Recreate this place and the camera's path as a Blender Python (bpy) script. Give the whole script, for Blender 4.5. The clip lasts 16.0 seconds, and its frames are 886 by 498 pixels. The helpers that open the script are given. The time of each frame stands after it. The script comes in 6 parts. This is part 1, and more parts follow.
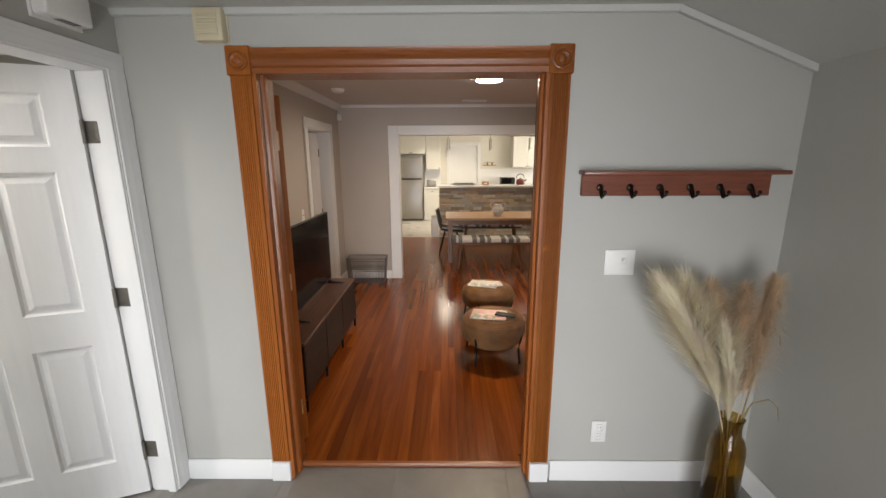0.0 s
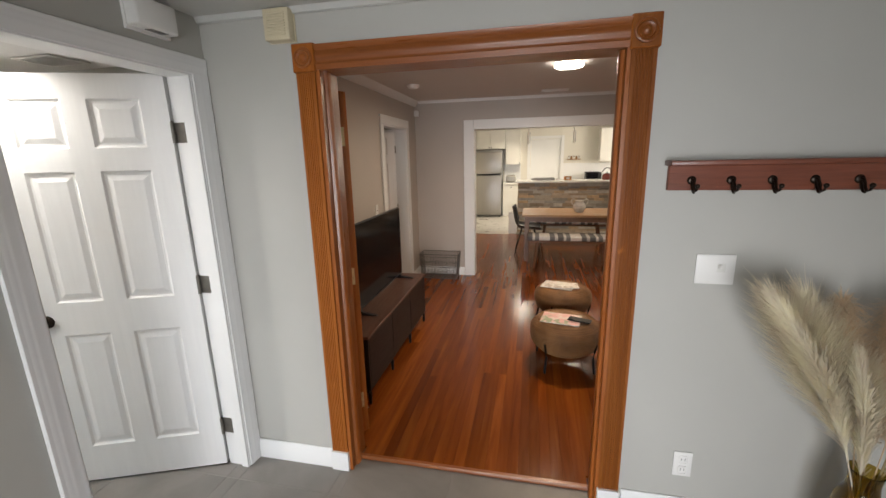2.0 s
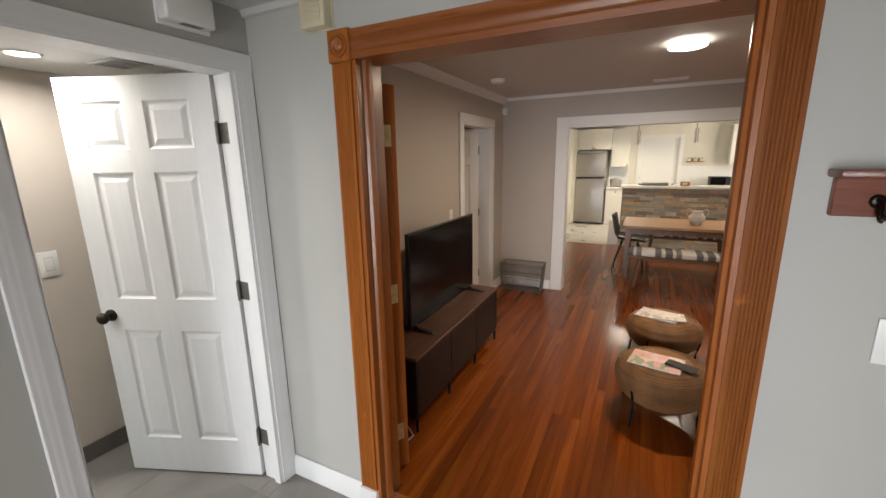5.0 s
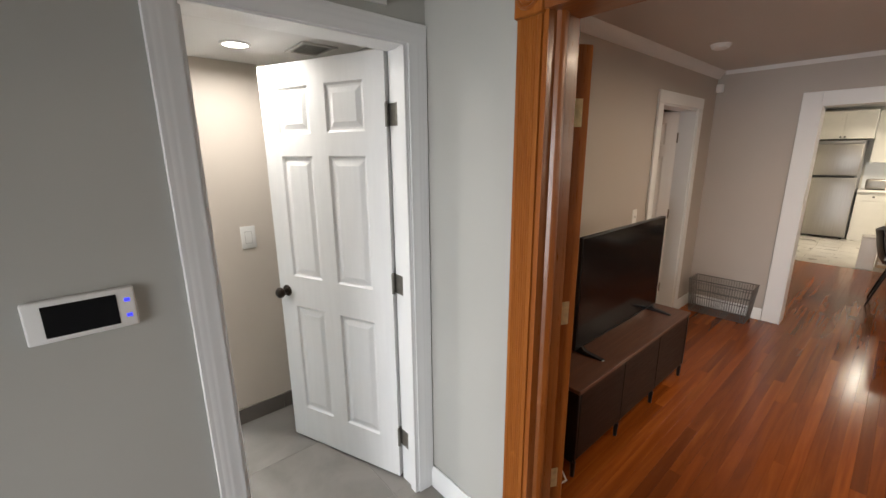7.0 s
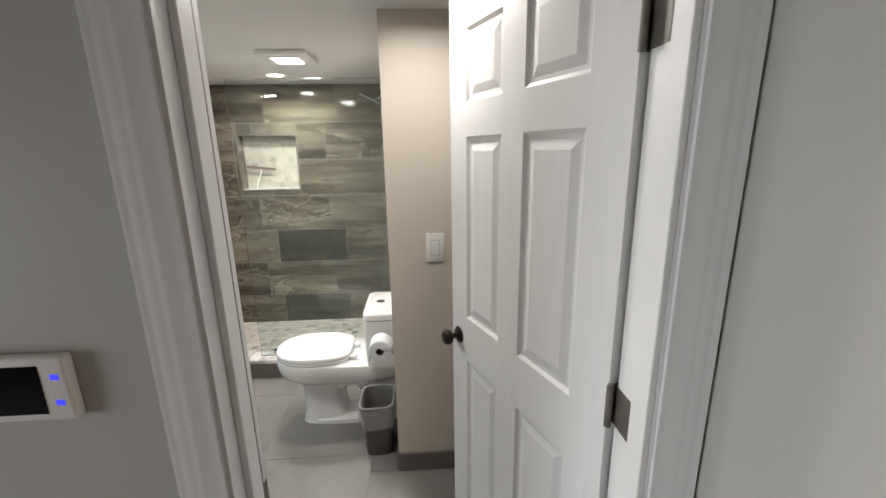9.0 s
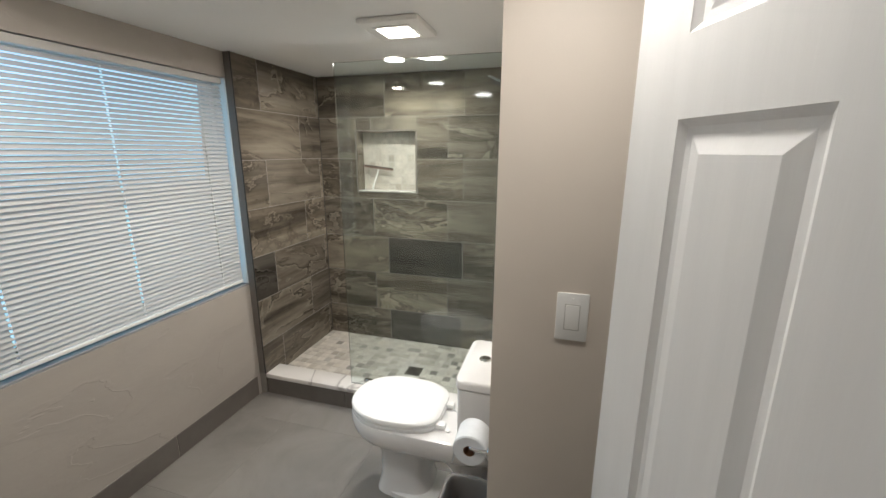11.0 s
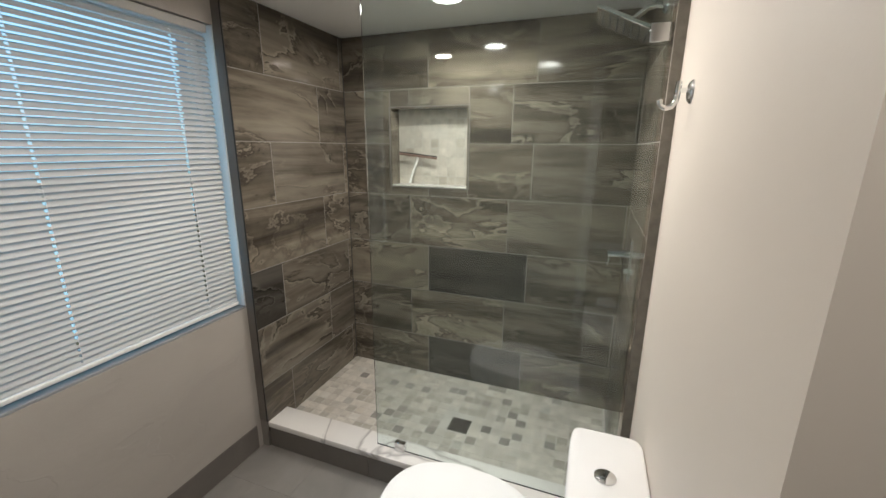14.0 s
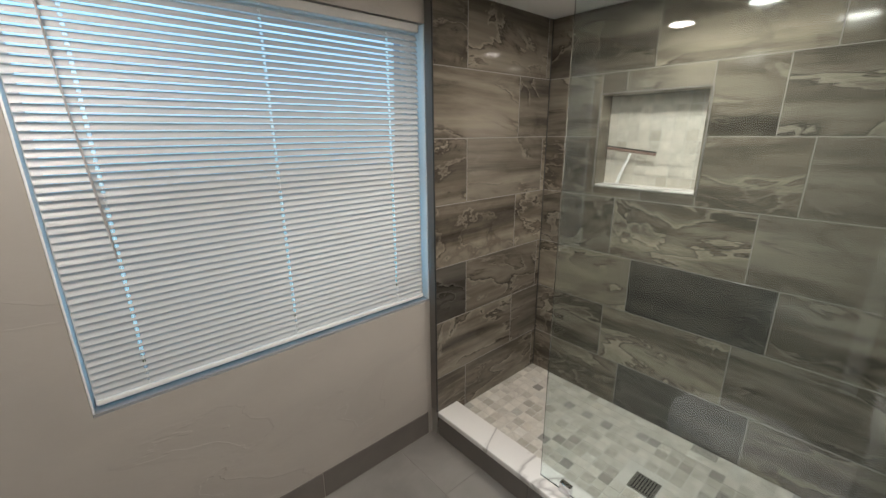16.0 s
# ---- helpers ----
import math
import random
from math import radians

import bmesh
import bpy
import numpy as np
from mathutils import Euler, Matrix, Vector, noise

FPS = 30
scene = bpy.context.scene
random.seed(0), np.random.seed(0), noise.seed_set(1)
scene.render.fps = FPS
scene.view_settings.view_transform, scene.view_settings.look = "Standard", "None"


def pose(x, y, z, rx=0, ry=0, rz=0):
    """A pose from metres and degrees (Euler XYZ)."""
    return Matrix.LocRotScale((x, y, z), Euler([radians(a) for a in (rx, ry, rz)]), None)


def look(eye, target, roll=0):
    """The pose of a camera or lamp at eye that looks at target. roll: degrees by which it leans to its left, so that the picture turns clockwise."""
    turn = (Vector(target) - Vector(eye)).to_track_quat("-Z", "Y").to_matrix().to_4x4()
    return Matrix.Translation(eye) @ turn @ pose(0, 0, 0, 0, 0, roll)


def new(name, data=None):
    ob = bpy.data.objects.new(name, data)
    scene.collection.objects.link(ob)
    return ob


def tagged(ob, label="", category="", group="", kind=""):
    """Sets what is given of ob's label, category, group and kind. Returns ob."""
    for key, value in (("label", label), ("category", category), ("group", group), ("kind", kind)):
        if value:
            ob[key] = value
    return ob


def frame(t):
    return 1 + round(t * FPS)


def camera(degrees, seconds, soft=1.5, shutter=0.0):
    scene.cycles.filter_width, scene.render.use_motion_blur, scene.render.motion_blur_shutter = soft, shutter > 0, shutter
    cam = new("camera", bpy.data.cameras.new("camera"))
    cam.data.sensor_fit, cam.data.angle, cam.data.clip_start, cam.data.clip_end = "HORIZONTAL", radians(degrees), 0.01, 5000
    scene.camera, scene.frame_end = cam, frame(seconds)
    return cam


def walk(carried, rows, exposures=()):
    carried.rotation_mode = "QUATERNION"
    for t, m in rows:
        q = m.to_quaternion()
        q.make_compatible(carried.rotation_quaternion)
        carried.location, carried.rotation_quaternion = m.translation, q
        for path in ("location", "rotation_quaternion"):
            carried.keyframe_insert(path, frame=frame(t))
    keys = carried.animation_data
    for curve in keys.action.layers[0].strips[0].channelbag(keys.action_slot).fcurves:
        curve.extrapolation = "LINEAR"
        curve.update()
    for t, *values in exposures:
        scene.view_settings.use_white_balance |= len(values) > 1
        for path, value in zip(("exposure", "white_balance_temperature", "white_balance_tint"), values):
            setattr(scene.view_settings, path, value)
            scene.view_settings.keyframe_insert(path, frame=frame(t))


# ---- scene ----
cam = camera(95.7, 16.0)
PATH = [
    (0, (0.135, 0.06, 1.672), (0.114, 2.011, 1.235), -0.2),
    (0.5, (0.135, 0.07, 1.665), (0.051, 2.02, 1.227), -0.3),
    (1, (0.154, 0.093, 1.664), (-0.031, 2.035, 1.221), -0.7),
    (1.5, (0.182, 0.13, 1.663), (-0.122, 2.055, 1.215), -1.0),
    (2, (0.222, 0.176, 1.656), (-0.196, 2.08, 1.205), -1.3),
    (2.5, (0.226, 0.221, 1.656), (-0.271, 2.105, 1.205), -1.3),
    (3, (0.199, 0.299, 1.651), (-0.349, 2.171, 1.21), -1.3),
    (5.5, (0.342, 0.611, 1.662), (-0.653, 2.288, 1.218), -0.9),
    (6, (0.344, 0.632, 1.659), (-0.791, 2.216, 1.208), -0.8),
    (6.5, (0.271, 0.698, 1.65), (-1.023, 2.152, 1.188), -0.6),
    (7, (0.071, 0.823, 1.635), (-1.397, 2.098, 1.167), -0.5),
    (7.5, (-0.131, 0.960, 1.615), (-1.781, 1.988, 1.147), -0.9),
    (8, (-0.265, 1.186, 1.606), (-2.068, 1.912, 1.137), -0.7),
    (8.5, (-0.424, 1.339, 1.604), (-2.323, 1.752, 1.130), -0.8),
    (9, (-0.670, 1.406, 1.584), (-2.608, 1.514, 1.105), -1.0),
    (9.5, (-0.875, 1.438, 1.592), (-2.806, 1.272, 1.103), -1.3),
    (10, (-1.066, 1.489, 1.595), (-2.968, 1.116, 1.105), -1.6),
    (12.5, (-1.662, 1.23, 1.528), (-3.507, 0.616, 1.058), 1.0),
    (13, (-1.744, 1.191, 1.506), (-3.58, 0.561, 1.024), 0.7),
    (13.5, (-1.858, 1.132, 1.497), (-3.684, 0.474, 1.014), 0.4),
    (14, (-1.996, 1.071, 1.508), (-3.811, 0.39, 1.017), 0.4),
    (14.5, (-2.153, 1.056, 1.522), (-3.924, 0.261, 1.04), -0.1),
    (15, (-2.238, 1.042, 1.532), (-3.902, 0.054, 1.029), -0.5),
    (15.5, (-2.22, 1.005, 1.533), (-3.742, -0.185, 1.016), -0.2),
    (16, (-2.185, 0.986, 1.552), (-3.452, -0.458, 0.996), -0.5),
]
walk(cam, [(t, look(eye, target, roll)) for t, eye, target, roll in PATH],
     [(0, 0.02), (3, -0.02), (5.5, 0.0), (7, 0.02), (8, -0.08), (8.5, -0.3), (9, -0.42), (10.2, -0.6), (12.5, -0.88), (13.5, -0.95), (16, -0.88)])

# ---- world, sun, lamps ----
world = bpy.data.worlds.new("world")
scene.world = world
world.use_nodes = True
wn = world.node_tree.nodes
sky = wn.new("ShaderNodeTexSky")
sky.sky_type, sky.sun_disc = "NISHITA", False
sky.sun_elevation, sky.sun_rotation = radians(48), radians(-14)
wn["Background"].inputs[1].default_value = 0.10
world.node_tree.links.new(sky.outputs[0], wn["Background"].inputs[0])

sun_data = bpy.data.lights.new("sun", "SUN")
sun_data.energy, sun_data.angle, sun_data.color = 2.5, radians(0.5), (1.0, 0.95, 0.87)
sun_ob = new("sun", sun_data)
sun_ob.matrix_world = look((-2, 8, 9.2), (0, 0, 0))


def area(name, eye, target, sx, sy, watts, colour, spread=180):
    d = bpy.data.lights.new(name, "AREA")
    d.shape, d.size, d.size_y, d.energy, d.color = "RECTANGLE", sx, sy, watts, colour
    d.spread = radians(spread)
    ob = new(name, d)
    ob.matrix_world = look(eye, target)
    return ob


def disc(name, eye, size, watts, colour, spread=150):
    d = bpy.data.lights.new(name, "AREA")
    d.shape, d.size, d.energy, d.color = "DISK", size, watts, colour
    d.spread = radians(spread)
    ob = new(name, d)
    ob.matrix_world = look(eye, (eye[0], eye[1] + 1e-4, 0))
    return ob


DAY = (0.95, 0.957, 0.99)
WARM = (1.0, 0.80, 0.58)
SOFT = (1.0, 0.95, 0.895)
area("entry_window_light", (0.20, -1.74, 1.00), (0.05, 1.9, 0.50), 1.45, 1.85, 32, DAY, 84)
area("living_window_light", (2.66, 3.6, 1.4), (0, 3.6, 1.0), 1.4, 1.3, 5, (1.0, 0.93, 0.82))
area("kitchen_window_light", (3.55, 9.9, 1.6), (0, 9.9, 1.0), 1.6, 1.2, 75, (1.0, 0.90, 0.76))
area("bath_window_light", (-2.69, -0.63, 1.38), (-2.65, 1, 1.3), 1.20, 1.15, 12, (0.30, 0.68, 1.0))
disc("living_lamp_light", (0.50, 3.78, 2.328), 0.20, 31, (1.0, 0.77, 0.54), 172)
# Added fill over the table that brightens the far boards; no known lamp.
disc("dining_fill_light", (1.0, 7.2, 2.33), 0.20, 15, WARM)
# Added fill without a fixture, to brighten the kitchen from above.
disc("kitchen_fill_light", (0.1, 10.2, 2.33), 0.30, 36, (1.0, 0.86, 0.66))
disc("bath_lamp_light", (-2.01, 1.41, 2.100), 0.12, 7, SOFT, 168)
disc("bath_rear_lamp_light", (-2.05, 0.03, 2.100), 0.12, 13, SOFT, 180)
disc("shower_lamp_light", (-3.735, 0.43, 2.100), 0.12, 20, SOFT, 175)
disc("fan_lamp_light", (-3.16, 0.69, 2.078), 0.14, 17, SOFT, 175)


# ---- materials ----
def shader(name):
    m = bpy.data.materials.new(name)
    m.use_nodes = True
    nt = m.node_tree
    return m, nt.nodes, nt.links, nt.nodes["Principled BSDF"]


def mapped(n, l, stretch=(1, 1, 1), shift=False):
    co = n.new("ShaderNodeTexCoord")
    mp = n.new("ShaderNodeMapping")
    mp.inputs["Scale"].default_value = stretch
    src = co.outputs["Object"]
    if shift:
        info = n.new("ShaderNodeObjectInfo")
        mul = n.new("ShaderNodeVectorMath")
        mul.operation = "MULTIPLY_ADD"
        l.new(info.outputs["Random"], mul.inputs[0])
        mul.inputs[1].default_value = (37.0, 53.0, 71.0)
        l.new(src, mul.inputs[2])
        src = mul.outputs[0]
    l.new(src, mp.inputs["Vector"])
    return mp.outputs["Vector"]


def noise_tex(n, l, vec, scale, detail=5, rough=0.55, distort=0.0):
    t = n.new("ShaderNodeTexNoise")
    t.inputs["Scale"].default_value = scale
    t.inputs["Detail"].default_value = detail
    t.inputs["Roughness"].default_value = rough
    t.inputs["Distortion"].default_value = distort
    l.new(vec, t.inputs["Vector"])
    return t.outputs["Fac"]


def ramp(n, l, fac, stops):
    r = n.new("ShaderNodeValToRGB")
    el = r.color_ramp.elements
    while len(el) < len(stops):
        el.new(0.5)
    for e, (p, c) in zip(el, stops):
        e.position, e.color = p, (*c, 1)
    l.new(fac, r.inputs["Fac"])
    return r.outputs["Color"]


def mixc(n, l, fac, a, b, mode="MIX"):
    mx = n.new("ShaderNodeMix")
    mx.data_type, mx.blend_type = "RGBA", mode
    for sock, v in ((mx.inputs[0], fac), (mx.inputs[6], a), (mx.inputs[7], b)):
        if isinstance(v, (int, float)):
            sock.default_value = v
        elif isinstance(v, tuple):
            sock.default_value = (*v, 1)
        else:
            l.new(v, sock)
    return mx.outputs[2]


def bumped(n, l, p, height, strength, dist=0.002):
    b = n.new("ShaderNodeBump")
    b.inputs["Strength"].default_value = strength
    b.inputs["Distance"].default_value = dist
    l.new(height, b.inputs["Height"])
    l.new(b.outputs["Normal"], p.inputs["Normal"])


def spread(n, l, fac, lo, hi):
    m = n.new("ShaderNodeMapRange")
    m.inputs["To Min"].default_value, m.inputs["To Max"].default_value = lo, hi
    m.inputs["From Min"].default_value, m.inputs["From Max"].default_value = 0.3, 0.7
    l.new(fac, m.inputs["Value"])
    return m.outputs["Result"]


def plain(name, col, rough=0.5, metal=0.0, vary=0.12, scale=6, stretch=(1, 1, 1), bump=0.15, bscale=90, shift=False, spec=0.5, coat=0.0):
    """Paint, metal, plastic, cloth: a base colour with stains at one scale and grain at another."""
    m, n, l, p = shader(name)
    v = mapped(n, l, stretch, shift)
    big, fine = noise_tex(n, l, v, scale), noise_tex(n, l, v, bscale, 4)
    dark = tuple(c * (1 - vary) for c in col)
    lite = tuple(min(1, c * (1 + vary * 0.6)) for c in col)
    l.new(ramp(n, l, big, [(0.3, dark), (0.7, lite)]), p.inputs["Base Color"])
    l.new(spread(n, l, big, rough * 0.85, min(1, rough * 1.15)), p.inputs["Roughness"])
    p.inputs["Metallic"].default_value = metal
    p.inputs["Specular IOR Level"].default_value = spec
    p.inputs["Coat Weight"].default_value = coat
    if bump:
        bumped(n, l, p, fine, bump)
    return m


def wooden(name, dark, mid, lite, along="z", rough=0.3, coat=0.3, shift=True, size=1.0, bump=0.12, wear=0.0, tones=(0.72, 1.22), flecks=0.35):
    m, n, l, p = shader(name)
    st = {"x": (1.6, 28, 28), "y": (28, 1.6, 28), "z": (28, 28, 1.6)}[along]
    v = mapped(n, l, tuple(s * size for s in st), shift)
    grain = noise_tex(n, l, v, 1.0, 6, 0.62, 1.2)
    fine = noise_tex(n, l, v, 6.0, 4, 0.6)
    col = ramp(n, l, grain, [(0.28, dark), (0.5, mid), (0.74, lite)])
    col = mixc(n, l, flecks, col, ramp(n, l, fine, [(0.3, dark), (0.7, lite)]))
    info = n.new("ShaderNodeObjectInfo")
    geo = n.new("ShaderNodeNewGeometry")
    add = n.new("ShaderNodeMath")
    add.operation = "ADD"
    l.new(info.outputs["Random"], add.inputs[0])
    l.new(geo.outputs["Random Per Island"], add.inputs[1])
    fr = n.new("ShaderNodeMath")
    fr.operation = "FRACT"
    l.new(add.outputs[0], fr.inputs[0])
    if shift:
        hs = n.new("ShaderNodeHueSaturation")
        mr = n.new("ShaderNodeMapRange")
        mr.inputs["To Min"].default_value, mr.inputs["To Max"].default_value = tones
        l.new(fr.outputs[0], mr.inputs["Value"])
        l.new(mr.outputs[0], hs.inputs["Value"])
        l.new(col, hs.inputs["Color"])
        col = hs.outputs["Color"]
    if wear:
        wv = mapped(n, l, (1, 1, 1))
        w = noise_tex(n, l, wv, 9, 8, 0.7)
        col = mixc(n, l, ramp(n, l, w, [(0.66, (0, 0, 0)), (0.72, (wear, wear, wear))]), col, tuple(min(1, c * 1.5) for c in lite))
    l.new(col, p.inputs["Base Color"])
    l.new(spread(n, l, fine, rough * 0.75, rough * 1.3), p.inputs["Roughness"])
    p.inputs["Coat Weight"].default_value, p.inputs["Coat Roughness"].default_value = coat, 0.12
    bumped(n, l, p, fine, bump, 0.001)
    return m


def stone_tile(name, tones):
    """Grey-brown onyx-look porcelain: soft level bands, fine growth lines, and here and there a dark vein with a pale seam beside it."""
    m, n, l, p = shader(name)
    level = mapped(n, l, (0.42, 0.42, 4.6), True)
    flow = mapped(n, l, (0.78, 0.78, 1.9), True)
    band = noise_tex(n, l, level, 1.5, 9, 0.60, 0.5)
    height = noise_tex(n, l, flow, 1.7, 9, 0.58, 0.5)
    col = ramp(n, l, band, [(0.30, (0.030, 0.026, 0.022)), (0.43, (0.085, 0.076, 0.064)), (0.53, (0.145, 0.131, 0.111)), (0.70, (0.220, 0.201, 0.172))])
    fold = n.new("ShaderNodeMath")
    fold.operation = "MULTIPLY"
    fold.inputs[1].default_value = 11
    l.new(height, fold.inputs[0])
    ring = n.new("ShaderNodeMath")
    ring.operation = "PINGPONG"
    ring.inputs[1].default_value = 1.0
    l.new(fold.outputs[0], ring.inputs[0])
    where = noise_tex(n, l, flow, 0.9, 3, 0.5)
    swirl = mixc(n, l, 1.0, col, ramp(n, l, ring.outputs[0], [(0.0, (0.60, 0.59, 0.58)), (0.30, (0.95, 0.95, 0.94)), (1.0, (1.24, 1.24, 1.22))]), "MULTIPLY")
    col = mixc(n, l, ramp(n, l, where, [(0.40, (0, 0, 0)), (0.56, (0.85, 0.85, 0.85))]), col, swirl)
    broken = ramp(n, l, noise_tex(n, l, flow, 2.6, 3, 0.5), [(0.40, (0, 0, 0)), (0.52, (0.95, 0.95, 0.95))])
    seam = ramp(n, l, height, [(0.435, (0, 0, 0)), (0.454, (0.45, 0.45, 0.45)), (0.464, (0, 0, 0)), (0.552, (0, 0, 0)), (0.570, (0.35, 0.35, 0.35)), (0.582, (0, 0, 0))])
    col = mixc(n, l, mixc(n, l, 1.0, seam, broken, "MULTIPLY"), col, (0.33, 0.305, 0.265))
    line = ramp(n, l, height, [(0.455, (0, 0, 0)), (0.462, (1, 1, 1)), (0.472, (0.35, 0.35, 0.35)), (0.50, (0, 0, 0)), (0.572, (0, 0, 0)), (0.578, (0.7, 0.7, 0.7)), (0.60, (0, 0, 0))])
    col = mixc(n, l, mixc(n, l, 1.0, line, broken, "MULTIPLY"), col, (0.026, 0.022, 0.019))
    info = n.new("ShaderNodeObjectInfo")
    col = mixc(n, l, 1.0, col, ramp(n, l, info.outputs["Random"], tones), "MULTIPLY")
    l.new(col, p.inputs["Base Color"])
    fine = noise_tex(n, l, flow, 60, 3)
    l.new(spread(n, l, band, 0.05, 0.09), p.inputs["Roughness"])
    bumped(n, l, p, fine, 0.012)
    return m


def trowelled(name, col):
    """Hand-trowelled plaster: soft swells, ridges where the trowel stopped, fine grit."""
    m, n, l, p = shader(name)
    v = mapped(n, l, (1, 1, 2.2))
    big = noise_tex(n, l, v, 2.2, 4, 0.5, 0.6)
    mul = n.new("ShaderNodeMath")
    mul.operation = "MULTIPLY"
    mul.inputs[1].default_value = 2.4
    l.new(big, mul.inputs[0])
    saw = n.new("ShaderNodeMath")
    saw.operation = "FRACT"
    l.new(mul.outputs[0], saw.inputs[0])
    ridge = ramp(n, l, saw.outputs[0], [(0.0, (0.0, 0.0, 0.0)), (0.02, (0.35, 0.35, 0.35)), (0.12, (0.10, 0.10, 0.10)), (1.0, (0.0, 0.0, 0.0))])
    grit = noise_tex(n, l, v, 30, 5, 0.6)
    h = mixc(n, l, 0.22, ridge, grit)
    l.new(ramp(n, l, big, [(0.3, tuple(c * 0.94 for c in col)), (0.7, tuple(c * 1.04 for c in col))]), p.inputs["Base Color"])
    p.inputs["Roughness"].default_value = 0.5
    bumped(n, l, p, h, 0.42, 0.006)
    return m


def fluffy(name, col):
    """Dry grass fibre that lets part of the light through."""
    m, n, l, p = shader(name)
    v = mapped(n, l, (1, 1, 0.4))
    c = ramp(n, l, noise_tex(n, l, v, 22, 4), [(0.3, tuple(0.75 * q for q in col)), (0.7, tuple(min(1, 1.1 * q) for q in col))])
    l.new(c, p.inputs["Base Color"])
    p.inputs["Roughness"].default_value = 0.7
    tr = n.new("ShaderNodeBsdfTranslucent")
    l.new(c, tr.inputs["Color"])
    mx = n.new("ShaderNodeMixShader")
    mx.inputs[0].default_value = 0.42
    l.new(p.outputs[0], mx.inputs[1])
    l.new(tr.outputs[0], mx.inputs[2])
    l.new(mx.outputs[0], n["Material Output"].inputs["Surface"])
    return m


def glazed(name, stops, rough=0.25, scale=5, bump=0.1, stretch=(1, 1, 1)):
    """Tile and stone with a tone of its own for every piece."""
    m, n, l, p = shader(name)
    info = n.new("ShaderNodeObjectInfo")
    geo = n.new("ShaderNodeNewGeometry")
    add = n.new("ShaderNodeMath")
    add.operation = "ADD"
    l.new(info.outputs["Random"], add.inputs[0])
    l.new(geo.outputs["Random Per Island"], add.inputs[1])
    fr = n.new("ShaderNodeMath")
    fr.operation = "FRACT"
    l.new(add.outputs[0], fr.inputs[0])
    col = ramp(n, l, fr.outputs[0], stops)
    v = mapped(n, l, stretch, True)
    big, fine = noise_tex(n, l, v, scale, 6, 0.6, 0.6), noise_tex(n, l, v, scale * 12, 4)
    col = mixc(n, l, 0.65, col, mixc(n, l, 1.0, col, ramp(n, l, big, [(0.3, (0.62, 0.61, 0.6)), (0.7, (1.18, 1.18, 1.18))]), "MULTIPLY"))
    l.new(col, p.inputs["Base Color"])
    l.new(spread(n, l, big, rough * 0.8, rough * 1.3), p.inputs["Roughness"])
    bumped(n, l, p, fine, bump)
    return m


def clear(name, tint=(1, 1, 1), rough=0.0, ior=1.45):
    m, n, l, p = shader(name)
    p.inputs["Base Color"].default_value = (*tint, 1)
    p.inputs["Roughness"].default_value = rough
    p.inputs["Transmission Weight"].default_value = 1.0
    p.inputs["IOR"].default_value = ior
    return m


def glow(name, col, power):
    m, n, l, p = shader(name)
    p.inputs["Base Color"].default_value = (*col, 1)
    p.inputs["Emission Color"].default_value = (*col, 1)
    p.inputs["Emission Strength"].default_value = power
    return m


WALL = plain("grey_wall_paint", (0.460, 0.453, 0.417), 0.55, vary=0.05, scale=1.5, bump=0.10, bscale=140)
LIVINGWALL = plain("warm_taupe_wall_paint", (0.47, 0.418, 0.368), 0.55, vary=0.05, scale=1.5, bump=0.10, bscale=140)
BATHWALL = plain("beige_bathroom_paint", (0.64, 0.572, 0.498), 0.55, vary=0.05, scale=1.5, bump=0.10, bscale=140)
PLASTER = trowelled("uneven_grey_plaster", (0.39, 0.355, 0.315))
SILL = plain("blue_grey_sill_paint", (0.25, 0.26, 0.27), 0.6, vary=0.08)
WIRE = plain("grey_coated_wire", (0.17, 0.16, 0.15), 0.45, 0.4, vary=0.2, scale=20, bump=0.0)
PORCHCEIL = plain("off_white_porch_ceiling", (0.55, 0.55, 0.52), 0.7, vary=0.04, scale=2, bump=0.2, bscale=120)
# Living room ceiling: its dimness and warm floor bounce are put into the colour.
LIVINGCEIL = plain("dimmed_cream_ceiling_paint", (0.60, 0.565, 0.52), 0.7, vary=0.04, scale=2, bump=0.25, bscale=120)
CEIL = plain("white_ceiling_paint", (0.74, 0.735, 0.72), 0.7, vary=0.03, scale=2, bump=0.25, bscale=120)
TRIM = plain("white_gloss_trim_paint", (0.80, 0.80, 0.79), 0.36, vary=0.02, scale=2, bump=0.03, bscale=150)
DOORPAINT = plain("white_door_paint", (0.80, 0.795, 0.785), 0.45, vary=0.03, scale=4, stretch=(9, 9, 0.8), bump=0.07, bscale=22)
OAK = wooden("varnished_casing_wood", (0.20, 0.050, 0.007), (0.275, 0.078, 0.012), (0.34, 0.108, 0.019), "z", 0.33, 0.08, True, 1.0, 0.12, 0.5, flecks=0.25)
OAKX = wooden("varnished_lintel_wood", (0.18, 0.045, 0.007), (0.25, 0.070, 0.011), (0.31, 0.098, 0.018), "x", 0.35, 0.08, True, 1.0, 0.12, 0.5, flecks=0.25)
CASEWOOD = wooden("worn_casing_wood", (0.20, 0.052, 0.007), (0.29, 0.086, 0.013), (0.37, 0.125, 0.022), "z", 0.5, 0.0, True, 1.0, 0.12, 0.5, flecks=0.3)
CASEWOOD.node_tree.nodes["Principled BSDF"].inputs["Specular IOR Level"].default_value = 0.2
PLANK = wooden("glossy_red_pine_board", (0.105, 0.022, 0.0035), (0.195, 0.045, 0.006), (0.315, 0.088, 0.012), "y", 0.18, 0.0, True, 0.25, 0.012, 0.0, (0.72, 1.22), 0.12)
